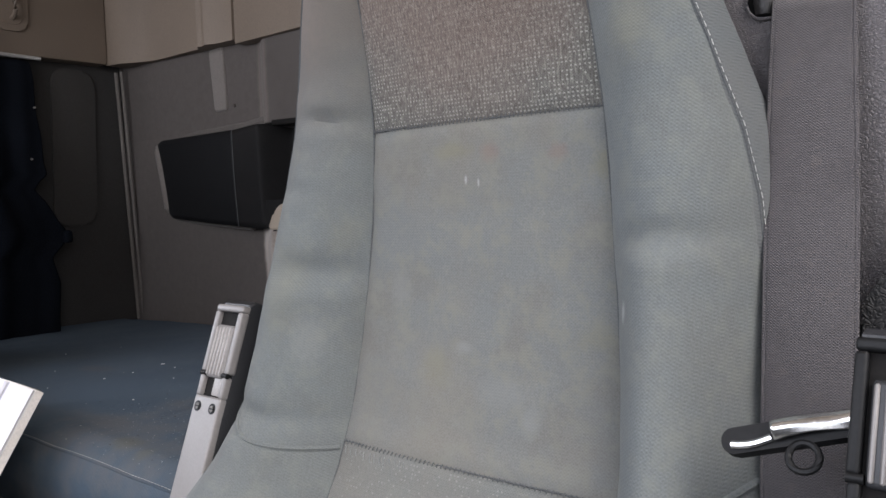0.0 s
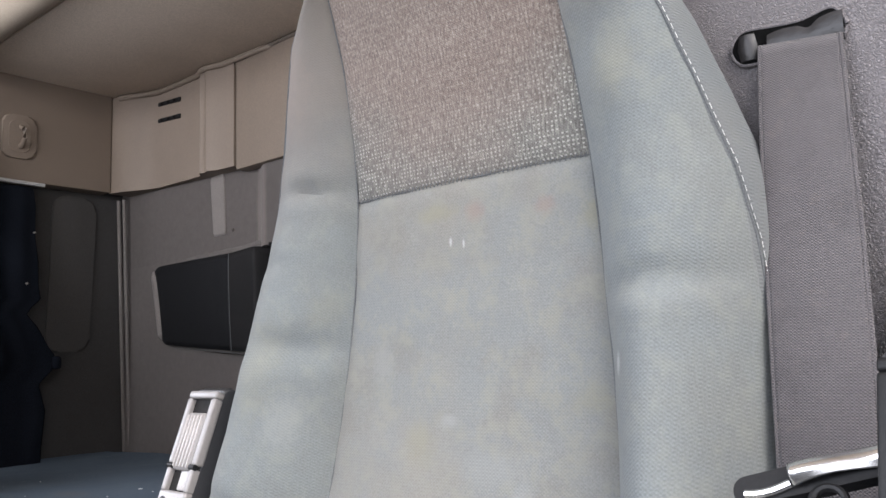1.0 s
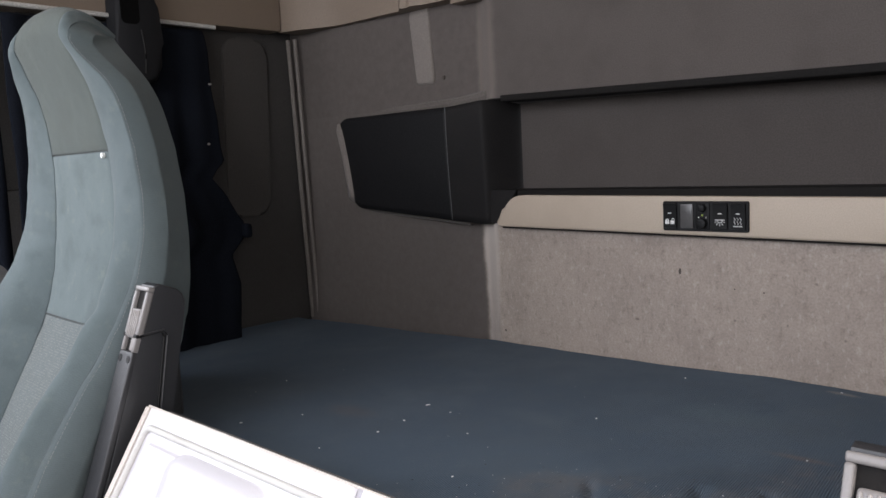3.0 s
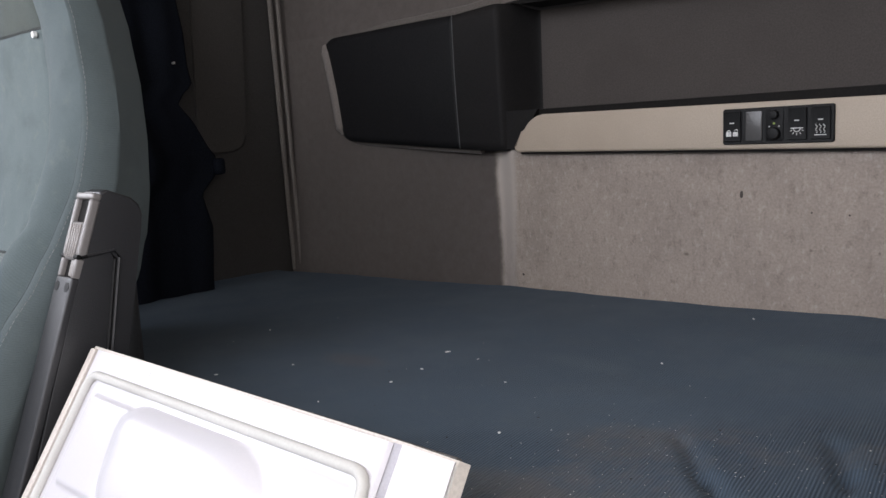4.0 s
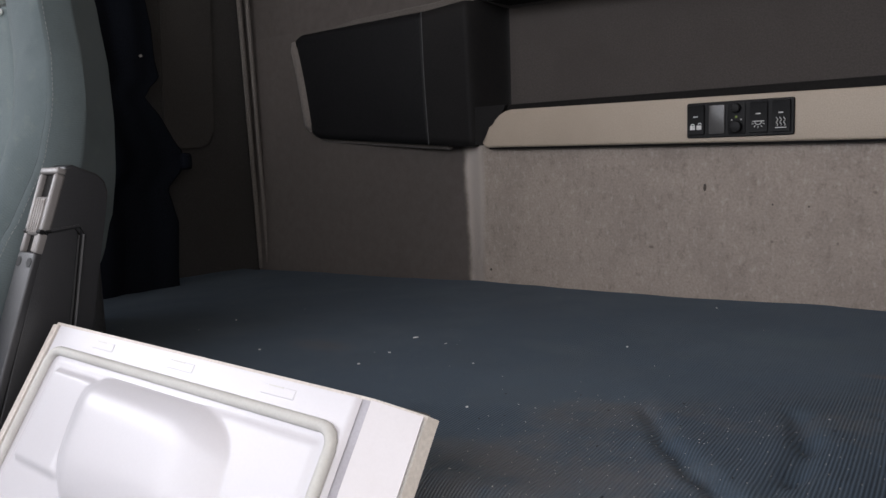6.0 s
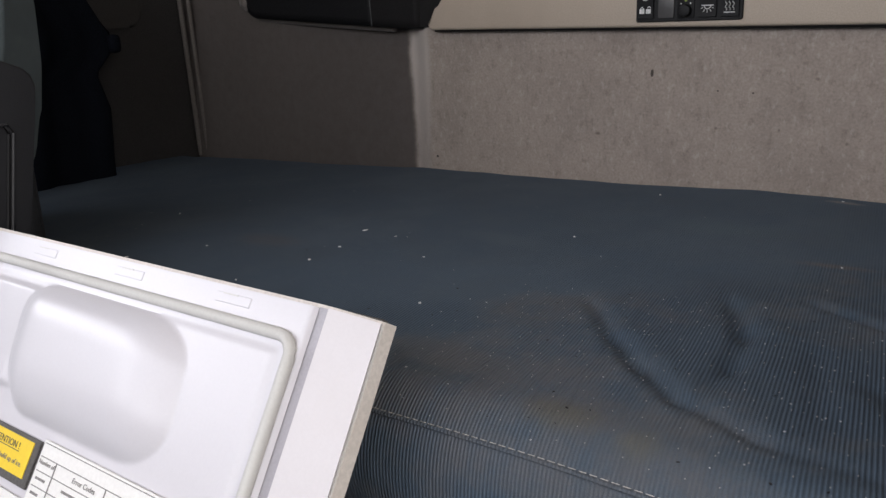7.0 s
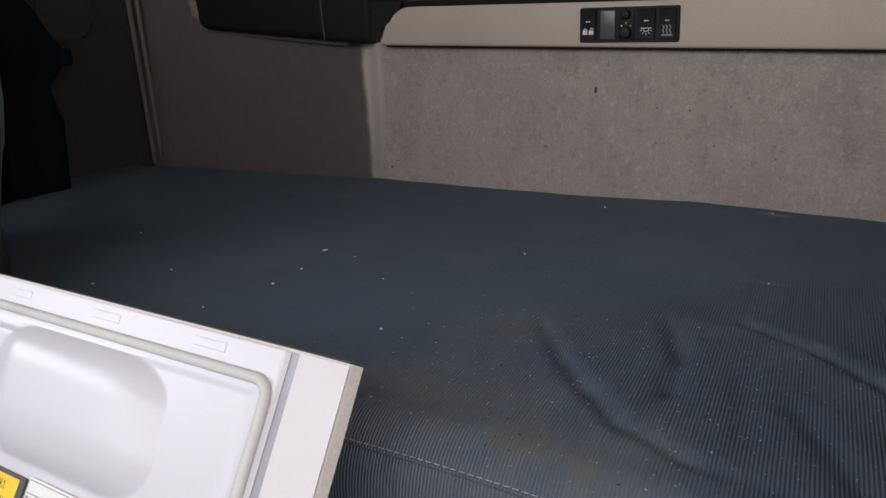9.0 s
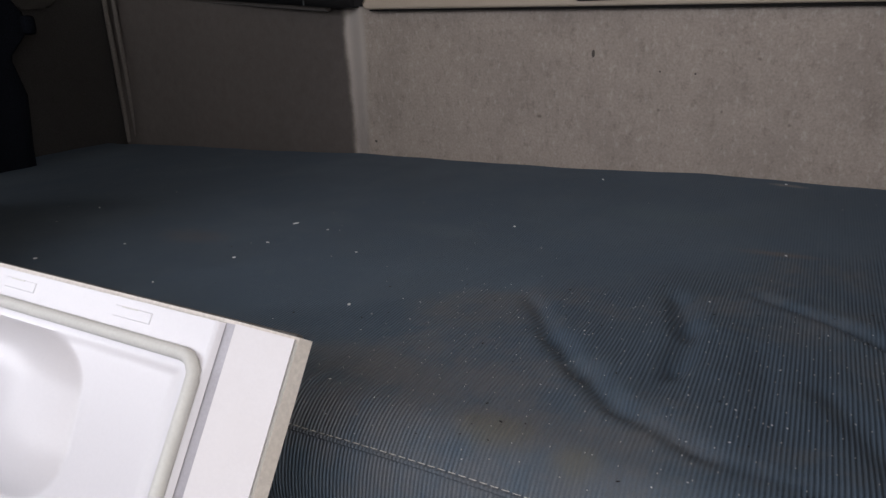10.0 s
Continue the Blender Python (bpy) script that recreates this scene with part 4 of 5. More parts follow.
# ---------------------------------------------------------------- seats
CENTRE_Y = [(0.36, -0.175), (0.44, -0.150), (0.52, -0.108), (0.60, -0.066), (0.66, -0.034), (0.70, -0.020), (0.75, -0.010), (0.80, -0.004), (0.86, 0.0), (0.92, 0.0), (0.97, -0.007), (1.02, -0.019), (1.06, -0.032), (1.09, -0.042), (1.13, -0.052)]
HALF_CENTRE = [(0.36, 0.135), (0.52, 0.128), (0.68, 0.119), (0.76, 0.113), (0.84, 0.106), (0.92, 0.1005), (1.05, 0.092), (1.13, 0.082)]
HALF_PIPING = [(0.36, 0.262), (0.50, 0.260), (0.57, 0.250), (0.62, 0.234), (0.66, 0.214), (0.69, 0.201), (0.75, 0.194), (0.80, 0.191), (0.86, 0.184), (0.95, 0.167), (1.06, 0.142), (1.10, 0.131), (1.13, 0.118)]
HALF_SIDE = [(z, w + 0.006) for z, w in HALF_PIPING]
BOLSTER = [(0.36, 0.075), (0.50, 0.068), (0.62, 0.060), (0.70, 0.050), (0.80, 0.040), (0.88, 0.026), (0.96, 0.012), (1.06, 0.004), (1.13, 0.0)]
SLACK = [(0.50, 0.030), (0.62, 0.030), (0.70, 0.026), (0.80, 0.022), (0.90, 0.016), (0.97, 0.011), (1.02, 0.003), (1.05, -0.006), (1.095, -0.030)]
SPREAD = [(0.50, -0.010), (0.62, -0.016), (0.70, -0.004), (0.75, -0.002), (0.80, 0.001), (0.86, 0.006), (0.90, 0.008), (0.93, 0.005), (0.99, 0.0), (1.03, -0.008), (1.10, -0.014)]
CROWN = [(0.40, -0.062), (0.50, -0.060), (0.57, -0.050), (0.62, -0.034), (0.66, -0.014), (0.70, -0.003), (0.74, 0.0), (0.99, 0.0), (1.03, -0.004), (1.06, -0.010), (1.095, -0.024)]
CROWN_OUT = [(0.40, -0.040), (0.57, -0.010), (0.66, 0.030), (0.74, 0.038), (0.88, 0.034), (0.95, 0.020), (1.03, -0.002), (1.06, -0.010), (1.095, -0.024)]
NONE = [(0.0, 0.0), (2.0, 0.0)]
WRAP = [(0.50, 0.030), (0.70, 0.050), (0.80, 0.046), (0.86, 0.028), (0.92, 0.009), (0.97, 0.0)]
HIPS = [(0.40, -0.040), (0.55, -0.044), (0.64, -0.036), (0.70, -0.021), (0.76, -0.006), (0.82, 0.0)]
PLUMP = [(0.0, 1.0), (2.0, 1.0)]
FLAT = [(0.60, 1.0), (0.70, 0.80), (0.80, 0.35), (0.88, 0.10), (1.10, 0.0)]
SEAT_LOW, SEAT_HIGH = 0.40, 1.095


class Seat:
    def __init__(self, cx, cy, dz, creases, wide, fall, flare, full):
        """wide: by how much each bolster's edge stands further out; fall: by how much it curls back, or juts forward; flare: extra width low down; full: how far the bolsters stand out, 1 for plump."""
        self.cx, self.cy, self.dz, self.creases, self.wide, self.fall, self.flare, self.full = cx, cy, dz, creases, wide, fall, flare, full

    def at(self, side, q, h):
        """A point of the backrest. q: 0 middle, 1 seam, 2 piping, 3 side, 4 back edge. h: height, and past SEAT_HIGH over the top."""
        z, roll = h, 0.0
        if h > SEAT_HIGH:
            roll, z = min(1.0, (h - SEAT_HIGH) / 0.10) * math.pi / 2, SEAT_HIGH
        yc, c = curve_at(CENTRE_Y, z), curve_at(HALF_CENTRE, z)
        wp, ws, b = curve_at(HALF_PIPING, z), curve_at(HALF_SIDE, z), curve_at(BOLSTER, z) * curve_at(self.full, z)
        out, curl = curve_at(self.wide.get(side, NONE), z), curve_at(self.fall.get(side, NONE), z)
        wp, ws = wp + out, ws + out + self.flare * min(1.0, max(0.0, (0.90 - z) / 0.16))
        if q <= 1:
            x, y = c * q, yc - 0.004 * (1 - q * q)
        elif q <= 2:
            f = q - 1
            x = c + (wp - c) * f
            y = yc - b * math.sin(f * math.pi * 0.88) - 0.005 * math.sin(math.pi * f) + curl * (f ** 3 if curl > 0 else f * f * (3 - 2 * f))
            for s, hz, f0, deep, wide in self.creases:
                if s == side:
                    y += deep * bell(z - hz - 0.012 * (f - 0.5), wide) * bell(f - f0, 0.38) * (1 - f ** 3)
                    y -= 0.25 * deep * bell(z - hz + 1.9 * wide, wide) * bell(f - f0, 0.38) * (1 - f ** 3)
        elif q <= 3:
            f = q - 2
            y0 = yc - b * math.sin(math.pi * 0.88) + curl
            x = wp + (ws - wp) * math.sin(f * math.pi / 2)
            y = y0 + (0.030 + 0.3 * b) * (1 - math.cos(f * math.pi / 2))
        else:
            f = q - 3
            y0 = yc - b * math.sin(math.pi * 0.88) + curl + 0.030 + 0.3 * b
            x, y = ws - 0.035 * f, y0 + (yc + 0.075 - y0) * f
        back = 1 - math.cos(roll)
        x += (min(x * 0.95, 0.64 * ws) - x) * back
        y += (yc + 0.075 - y) * (1 - math.cos(roll))
        up = 0.038 * math.sin(1.75 * roll) * (1 - 0.92 * max(0.0, q - 1.2) / 2.8)
        f = min(1.0, max(0.0, (z - (0.98 if self.flare else 1.02)) / 0.115))
        drop = f * f * (3 - 2 * f) * (0.014 + 0.022 * min(1.0, x / ws) ** 3) + 0.016 * back * 1.8 * min(1.0, x / ws) ** 2
        return Vector((self.cx + side * x, self.cy + y, z + up - drop + self.dz))

    def panel(self, q0, q1, h0, h1, nq, nh, both=False, side=1, puff=0.0018, edge=0.0065):
        """A cushion panel that sinks into the seams round it."""
        def f(u, v):
            if both:
                s, q = (-1 if u < 0.5 else 1), abs(2 * u - 1) * q1
            else:
                s, q = side, q0 + (q1 - q0) * u
            low = h0(q) if callable(h0) else h0
            top = h1(q) if callable(h1) else h1
            h = low + (top - low) * v
            p = self.at(s, q, h)
            e = min(v, 1 - v) * (top - low) / edge if top <= SEAT_HIGH else v * (top - low) / edge
            g = (min(u, 1 - u) * (0.2 if both else 0.1)) / edge
            sink = bell(e, 0.55) + bell(g, 0.55)
            return p + Vector((0, puff * min(1.0, sink) - 0.0012 * noise.noise(p * 22) - 0.0007 * noise.noise(p * 55), 0))
        return sheet(f, nq, nh)


def hip_line(q):
    """The seam between bolster and hip, rising outwards."""
    return 0.672 + 0.030 * max(0.0, q - 1.0) ** 1.5


def seat_back(name, cx, cy, dz, creases, label, arms, cloth, stitched, wide, fall, flare=0.0, full=PLUMP):
    s = Seat(cx, cy, dz, creases, wide, fall, flare, full)
    root = thing(name, cx, cy + 0.02, 0.0, label, "seat", "cab seats")
    back = part("backrest_shell", sheet(lambda u, v: s.at(-1 if u < 0.5 else 1, 4 * abs(2 * u - 1), SEAT_LOW + (SEAT_HIGH + 0.099 - SEAT_LOW) * v) + Vector((0, 0.006 * min(1.0, max(0.0, (0.5 - abs(2 * u - 1)) / 0.04)), -0.001)), 160, 90),
                cloth["side"], root, "grey-green cloth side and rim of the backrest")
    part("head_panel", s.panel(0, 1, 0.92, SEAT_HIGH + 0.085, 44, 40, both=True), cloth["head"], back, "brownish cloth with pale dashes")
    part("middle_panel", s.panel(0, 1, 0.68, 0.92, 44, 44, both=True), cloth["plain"], back, "stained plain grey-green cloth")
    part("lumbar_panel", s.panel(0, 1, 0.44, 0.68, 44, 40, both=True), cloth["low"], back, "speckled grey-green cloth")
    for sd in (-1, 1):
        if cx > 0:
            part("bolster", s.panel(1, 2, hip_line, SEAT_HIGH + 0.085, 26, 110, side=sd, puff=0.0016), cloth["bolster"], back, "plain grey-green cloth bolster")
            part("hip_bolster", s.panel(1, 2, 0.42, hip_line, 26, 44, side=sd, puff=0.0016), cloth["bolster"], back)
            part("hip_roll", tube([s.at(sd, 1.02 + 0.055 * k, hip_line(1.02 + 0.055 * k) + 0.003) + Vector((0, 0.0030 - 0.0001 * k, 0)) for k in range(18)], 0.0024, 8), cloth["bolster"], back, "rolled cloth edge over the hip seam")
        else:
            part("bolster", s.panel(1, 2, 0.42, SEAT_HIGH + 0.085, 26, 150, side=sd, puff=0.0004), cloth["bolster"], back, "plain grey-green cloth bolster")
        part("side_seam", tube([s.at(sd, 1.0, 0.45 + 0.0125 * k) + Vector((0, 0.0016, 0)) for k in range(56)], 0.0006, 6), M_SEAM if cx > 0 else cloth["side"], back)
        part("piping", tube([s.at(sd, 1.99 if cx > 0 else 2.0, 0.45 + 0.0125 * k) + Vector((0, 0.0005, 0)) for k in range(56)], 0.0007, 6), M_SEAM if cx > 0 else cloth["side"], back, "seam along the bolster")
        if sd not in stitched:
            continue
        q = 2.05 if cx > 0 else 2.32
        bm = bmesh.new()
        for k in range(126):
            h = 0.48 + 0.005 * k
            out = Vector((sd * 0.0006, -0.0010, 0))
            tube([s.at(sd, q, h) + out, s.at(sd, q, h + 0.0033) + out], 0.00028, 4, bm=bm)
        tagged(part("stitches", bm, M_THREAD if cx > 0 else M_DIM_THREAD, back, "row of pale stitches beside the seam"), kind="stuff")
    for h in (0.92, 0.68):
        part("cross_seam", tube([s.at(-1 if k < 12 else 1, abs(k - 12) / 12, h) + Vector((0, 0.0019, 0)) for k in range(25)], 0.0007, 6), M_SEAM, back)
        bm = bmesh.new()
        for k in range(58):
            q = -0.98 + 1.96 * k / 57
            a, b = s.at(-1 if q < 0 else 1, abs(q), h - 0.0012), s.at(-1 if q < 0 else 1, abs(q), h + 0.0016)
            tube([a + Vector((-0.0006, 0.0004, 0)), (a + b) / 2 + Vector((0, -0.0004, 0)), b + Vector((0.0006, 0.0004, 0))], 0.00042, 4, bm=bm)
        tagged(part("seam_stitches", bm, M_SEAM, back, "dark overcast stitches along the seam"), kind="stuff")
    if cx > 0:  # loose threads where the lumbar seam is worn
        bm = bmesh.new()
        for k in range(13):
            q = -0.95 + 0.045 * k + random.uniform(-0.015, 0.015)
            long = random.uniform(0.003, 0.008)
            pts = [s.at(-1 if q < 0 else 1, abs(q), 0.677 - long * f) + Vector((0.0012 * f, -0.0006 - 0.0006 * math.sin(3 * f), 0)) for f in (0, 0.35, 0.7, 1.0)]
            tube(pts, 0.00024, 4, bm=bm)
        tagged(part("frayed_threads", bm, M_DIM_THREAD, back, "pale frayed threads below the lumbar seam"), kind="stuff")
    part("back_cover", box(cx - 0.105, cx + 0.105, cy + 0.048, cy + 0.078, 0.42 + dz, 0.96 + dz, 0.014, 3), M_SHELL, root, "dark plastic back of the seat")

    # cushion and plinth
    def cushion(u, v):
        x = -0.25 + 0.50 * u
        ed = min(u, 1 - u) / 0.12
        rim = 0.055 * (1 - min(1.0, ed)) ** 2
        y = -0.06 - 0.46 * v
        crest = 0.032 * bell(abs(x) - 0.185, 0.045)
        front = max(0.0, (v - 0.82) / 0.18)
        return (cx + x, cy + y, 0.405 + dz + crest - rim - 0.06 * front ** 2 + 0.02 * v)
    cu = part("seat_cushion", sheet(cushion, 40, 40), cloth["plain"], root, "grey-green cloth seat cushion")
    so = cu.modifiers.new("thick", "SOLIDIFY")
    so.thickness, so.offset = 0.09, -1
    part("seat_frame", box(cx - 0.22, cx + 0.22, cy - 0.50, cy + 0.06, 0.24 + dz, 0.318 + dz, 0.015), M_SHELL, root)
    part("seat_base", box(cx - 0.17, cx + 0.17, cy - 0.42, cy + 0.02, 0.0, 0.2395 + dz, 0.02), M_SHELL, root)
    for sd, x, y, z, plate in arms:
        armrest(root, sd, x, y, z, plate, 0.039 if cx > 0 else 0.035)
    return root


def armrest(root, sd, x, y, z, plate, w=0.041, tilt=20.0):
    """A folded-up armrest: x, y, z is the top of its front face's middle; it leans back by tilt. sd: which side the outer cheek is on."""
    m = Matrix.Translation((x, y, z)) @ pose(0, 0, 0, -tilt, 0, 0)
    h = w / 2
    body = part("armrest", prism([(0.002, 0.002), (0.008, 0.006), (0.032, 0.005), (0.041, 0.001), (0.047, -0.007), (0.050, -0.03), (0.074, -0.20), (0.100, -0.52), (0.010, -0.52), (0.002, -0.10)], "x", -h + 0.001, h - 0.001, 0.003, 3,
                                 m=m), M_ARM, root, "dark grey folded-up plastic armrest")
    # grey front face with a slot for the ribbed height knob
    for a, b, c, d in ((-h, h, 0.0, -0.0062), (-h, -h + 0.0058, -0.0060, -0.0595), (h - 0.0062, h, -0.0060, -0.0595), (-h + 0.001, -h + 0.0065, -0.0620, -0.0805), (h - 0.0065, h - 0.001, -0.0620, -0.0805), (-h + 0.001, h - 0.001, -0.0800, -0.505)):
        part("face_plate", box(a, b, -0.0045, 0.004, d, c, 0.0022, 3, m=m), M_ARM if d < -0.4 and x < 0 else plate, body, "grey plastic front plate")
    part("slot", box(-h + 0.004, h - 0.004, 0.0002, 0.0030, -0.0815, -0.004, m=m), M_DARK_EDGE, body, smooth=False)
    grip = M_ARM_FACE if plate is M_BLACK else M_KNOB
    top = -0.018 if x > 0 else -0.028
    kn = part("knob", box(-0.0118, 0.0118, -0.0045, 0.0035, -0.064, top, 0.003, 3, m=m), M_ARM_FACE if plate is M_ARM_FACE else M_ARM, body, "ribbed grey adjuster knob")
    for k in range(5):
        part("rib", box(-0.0105 + 0.0046 * k, -0.0081 + 0.0046 * k, -0.0058, -0.0040, -0.062, top - 0.002, 0.0008, 1, m=m), grip, kn)
    part("knob_stem", box(-0.0010, 0.0100, -0.0015, 0.0035, -0.079, -0.0605, 0.0015, 2, m=m), M_KNOB, body)
    for dx in (-h + 0.004, h - 0.004):
        part("pivot", cylinder(m @ Vector((dx - 0.0035, -0.003, -0.0608)), m @ Vector((dx + 0.0035, -0.003, -0.0608)), 0.0024, 10), M_BLACK, body)
    for dx in (-0.0105, 0.0105):
        part("screw_hole", cylinder(m @ Vector((dx, -0.0040, -0.0895)), m @ Vector((dx, -0.0049, -0.0895)), 0.0046, 16), M_BLACK, body)
        if x < 0:
            continue
        part("screw", cylinder(m @ Vector((dx, -0.0040, -0.0895)), m @ Vector((dx, -0.0055, -0.0895)), 0.0027, 14), M_SCREW, body, "dull steel screw")
        part("screw_slot", box(dx - 0.0032, dx + 0.0032, -0.0059, -0.0053, -0.0900, -0.0890, m=m), M_BLACK, body, smooth=False)
    # long pressed panel on the cheek
    cheek = sd * (h - 0.0005)
    line = [(0.004, -0.058), (0.028, -0.047), (0.034, -0.053), (0.052, -0.16), (0.078, -0.48)]
    part("cheek_line", tube([m @ Vector((cheek, a, b)) for a, b in line], 0.0017, 6), M_ARM, body, "raised edge of the pressed cheek")
    part("cheek_groove", tube([m @ Vector((cheek, a - 0.004, b - 0.002)) for a, b in line], 0.0016, 6), M_BLACK, body)


near = seat_back("cab_seat", 0.670, -0.674, 0.0,
                 [(-1, 0.932, 0.45, 0.0065, 0.007), (-1, 0.815, 0.35, 0.008, 0.012), (-1, 0.875, 0.8, 0.004, 0.006), (1, 0.842, 0.52, 0.006, 0.008), (1, 0.835, 0.85, 0.006, 0.006), (-1, 0.70, 0.6, 0.008, 0.010), (1, 0.99, 0.5, 0.006, 0.02)],
                 "stained grey-green cloth truck seat with worn dashed headrest panel", [(-1, 0.4240, -0.707, 0.780, M_ARM_FACE), (1, 0.9460, -0.730, 0.797, M_BLACK)], NEAR_CLOTH, (1,), {-1: SLACK, 1: SPREAD}, {1: WRAP})
far = seat_back("cab_seat", -0.635, -0.695, 0.062, [(-1, 0.80, 0.5, 0.006, 0.012), (1, 0.72, 0.5, 0.006, 0.012)],
                "clean grey-green cloth truck seat in front of a black curtain", [(1, -0.3925, -0.725, 0.812, M_ARM_FACE)], FAR_CLOTH, (-1, 1), {-1: CROWN_OUT, 1: CROWN}, {-1: HIPS, 1: HIPS}, 0.011, FLAT)
tagged(part("price_dot", cylinder((-0.5445, -0.7005, 0.976), (-0.5445, -0.6965, 0.976), 0.0035, 12), M_ICON, far, "small white dot on the seam"))

# ---------------------------------------------------------------- belt pillar and belt
pil = thing("belt_pillar", 0.98, -0.60, 0.4, "grey leather-grained plastic pillar cover with a belt slot", "pillar cover", kind="structure")


def pillar_y(x):
    return -0.622 - 0.12 * max(0.0, x - 0.95) ** 1.2 + 0.05 * bell(x - 0.735, 0.03)


def pillar(u, v):
    x = 0.745 + 0.355 * u
    top = 1.068 - 0.46 * (x - 0.80)
    z = 0.30 + (top - 0.30) * min(1.0, v / 0.9)
    y = pillar_y(x)
    if v > 0.9:
        a = (v - 0.9) / 0.1 * math.pi / 2
        y += 0.05 * (1 - math.cos(a)) + 0.03 * (v - 0.9) / 0.1
        z = top + 0.012 * math.sin(a) - 0.012 * (v > 0.97)
    return (x, y, z)


part("cover", sheet(pillar, 110, 230), M_PILLAR, pil)
slot_m = pose(0.8715, -0.6235, 0.9820, 0, 0, 0)
CORNERS = [(-0.020, 0.0046), (-0.0262, 0.0018), (-0.0295, -0.0053), (-0.0262, -0.0125), (-0.0190, -0.0152), (0.005, -0.0146), (0.0275, -0.0127), (0.0312, -0.0100),
           (0.0322, -0.0060), (0.0308, -0.0005), (0.0272, 0.0040), (0.0230, 0.0048), (0.0160, 0.0034), (0.0085, 0.0022), (-0.0040, 0.0030)]
SLOT = []
for k in range(len(CORNERS)):  # smooth outline through the corners
    a, b, c, d = (Vector(CORNERS[(k + i) % len(CORNERS)]) for i in (-1, 0, 1, 2))
    for f in (0.0, 0.25, 0.5, 0.75):
        p = 0.5 * (2 * b + (c - a) * f + (2 * a - 5 * b + 4 * c - d) * f * f + (3 * b - a - 3 * c + d) * f ** 3)
        SLOT.append((p.x, p.y))
part("slot_liner", prism(SLOT, "y", -0.0008, 0.006, m=slot_m), M_HOLE, pil, "dark belt slot")
part("slot_rim", tube([slot_m @ Vector((x * 1.02, 0.0002, -0.005 + (z + 0.005) * 1.06)) for x, z in SLOT], 0.0013, 8, closed=True), M_PILLAR, pil, "rounded rim of the slot")
part("guide_roller", lathe((0.0, 0.0, 0.0), [(-0.0088, 0.003), (-0.0078, 0.0062), (0.0, 0.0074), (0.0078, 0.0062), (0.0088, 0.003)]), M_GUIDE, pil, "dark round belt guide")
bpy.data.objects["guide_roller"].matrix_basis = slot_m @ pose(-0.0205, 0.0035, -0.0055)
guide = sheet(lambda u, v: slot_m @ Vector((-0.009 + 0.0408 * u, -0.0010 - 0.0016 * math.sin(math.pi * v) + 0.0012 * bell(u - 0.55, 0.10) * v,
                                            -0.0150 + 0.0165 * v * (0.86 + 0.16 * u + 0.05 * math.sin(9 * u)))), 36, 10)
part("guide_lip", guide, M_GUIDE, pil, "worn dark lip that the webbing bends over")

belt = thing("seat_belt", 0.88, -0.66, 0.45, "worn grey seat belt webbing hanging from the pillar slot", "seat belt")


def webbing(u, v):
    z = 0.9728 - 0.5693 * v
    x = 0.8800 + 0.0190 * v + (u - 0.5) * (0.0430 + 0.0035 * min(1.0, v * 5))
    y = -0.6262 - 0.0018 * min(1.0, v * 14) - 0.105 * v + 0.004 * math.sin(v * 7) * (u - 0.4) - 0.006 * (1 - (2 * u - 1) ** 2) * v
    return (x, y, z - 0.0045 * (u - 0.5) * (1 - v))


wb = part("webbing", sheet(webbing, 16, 80), M_BELT, belt)
so = wb.modifiers.new("thick", "SOLIDIFY")
so.thickness, so.offset = 0.0016, 0
for u in (0.0, 1.0):
    part("selvedge", tube([Vector(webbing(u, k / 40)) for k in range(41)], 0.0013, 6), M_BELT, belt)

tongue = thing("belt_tongue", 0.90, -0.73, 0.74, "steel belt tongue with black plastic grip hanging on the webbing", "belt tongue")
tm = pose(0.897, -0.728, 0.748, -32, -16, 10)
part("grip", prism(rounded(0.064, 0.013, 0.006, 5), "y", -0.004, 0.004, 0.002, 2, m=tm), M_BLACK, tongue, "black plastic grip")
blade = part("blade", sheet(lambda u, v: tm @ Vector((-0.007 + 0.038 * u, -0.0058 - 0.0022 * math.sin(math.pi * v) - 0.0016 * math.sin(5 * u + 1.2 * v), -0.0035 + 0.0085 * v + 0.0012 * math.sin(math.pi * u))), 24, 12), M_CHROME, tongue, "bright bent steel blade")
so = blade.modifiers.new("thick", "SOLIDIFY")
so.thickness, so.offset = 0.0014, 0
part("blade_edge", tube([tm @ Vector((-0.027 + 0.0038 * k, -0.0052, -0.0022 - 0.0012 * math.sin(k * 0.7))) for k in range(6)], 0.0019, 8), M_CHROME, tongue)
part("ring", tube([tm @ Vector((0.004 + 0.0068 * math.cos(2 * math.pi * k / 20), -0.003, -0.0125 + 0.0068 * math.sin(2 * math.pi * k / 20))) for k in range(20)], 0.0018, 8, closed=True), M_BLACK, tongue, "small black ring")

# ---------------------------------------------------------------- refrigerator with its lid open
LID = Matrix(((1.0118, 0, 0, -0.358), (0, -0.535, -0.845, -0.754), (0, -0.845, 0.535, 0.677), (0, 0, 0, 1)))
LH, LT = 0.33, 0.034
fridge = thing("refrigerator", -0.14, -0.95, 0.0, "white cab refrigerator with its lid standing open", "refrigerator")


def on_lid(u, v, n=0.0):
    """u along the lid's top edge, v down its face, n out of the face."""
    return LID @ Vector((u, v, n))


def lid_box(u0, u1, v0, v1, n0, n1, bevel=0.0, seg=2):
    return box(u0, u1, v0, v1, n0, n1, bevel, seg, m=LID)


def lid_profile(outline, v0, v1, bevel=0.0, seg=2):
    """An outline across the lid (u, n), pushed down its face from v0 to v1."""
    return prism(outline, "y", v0, v1, bevel, seg, m=LID)


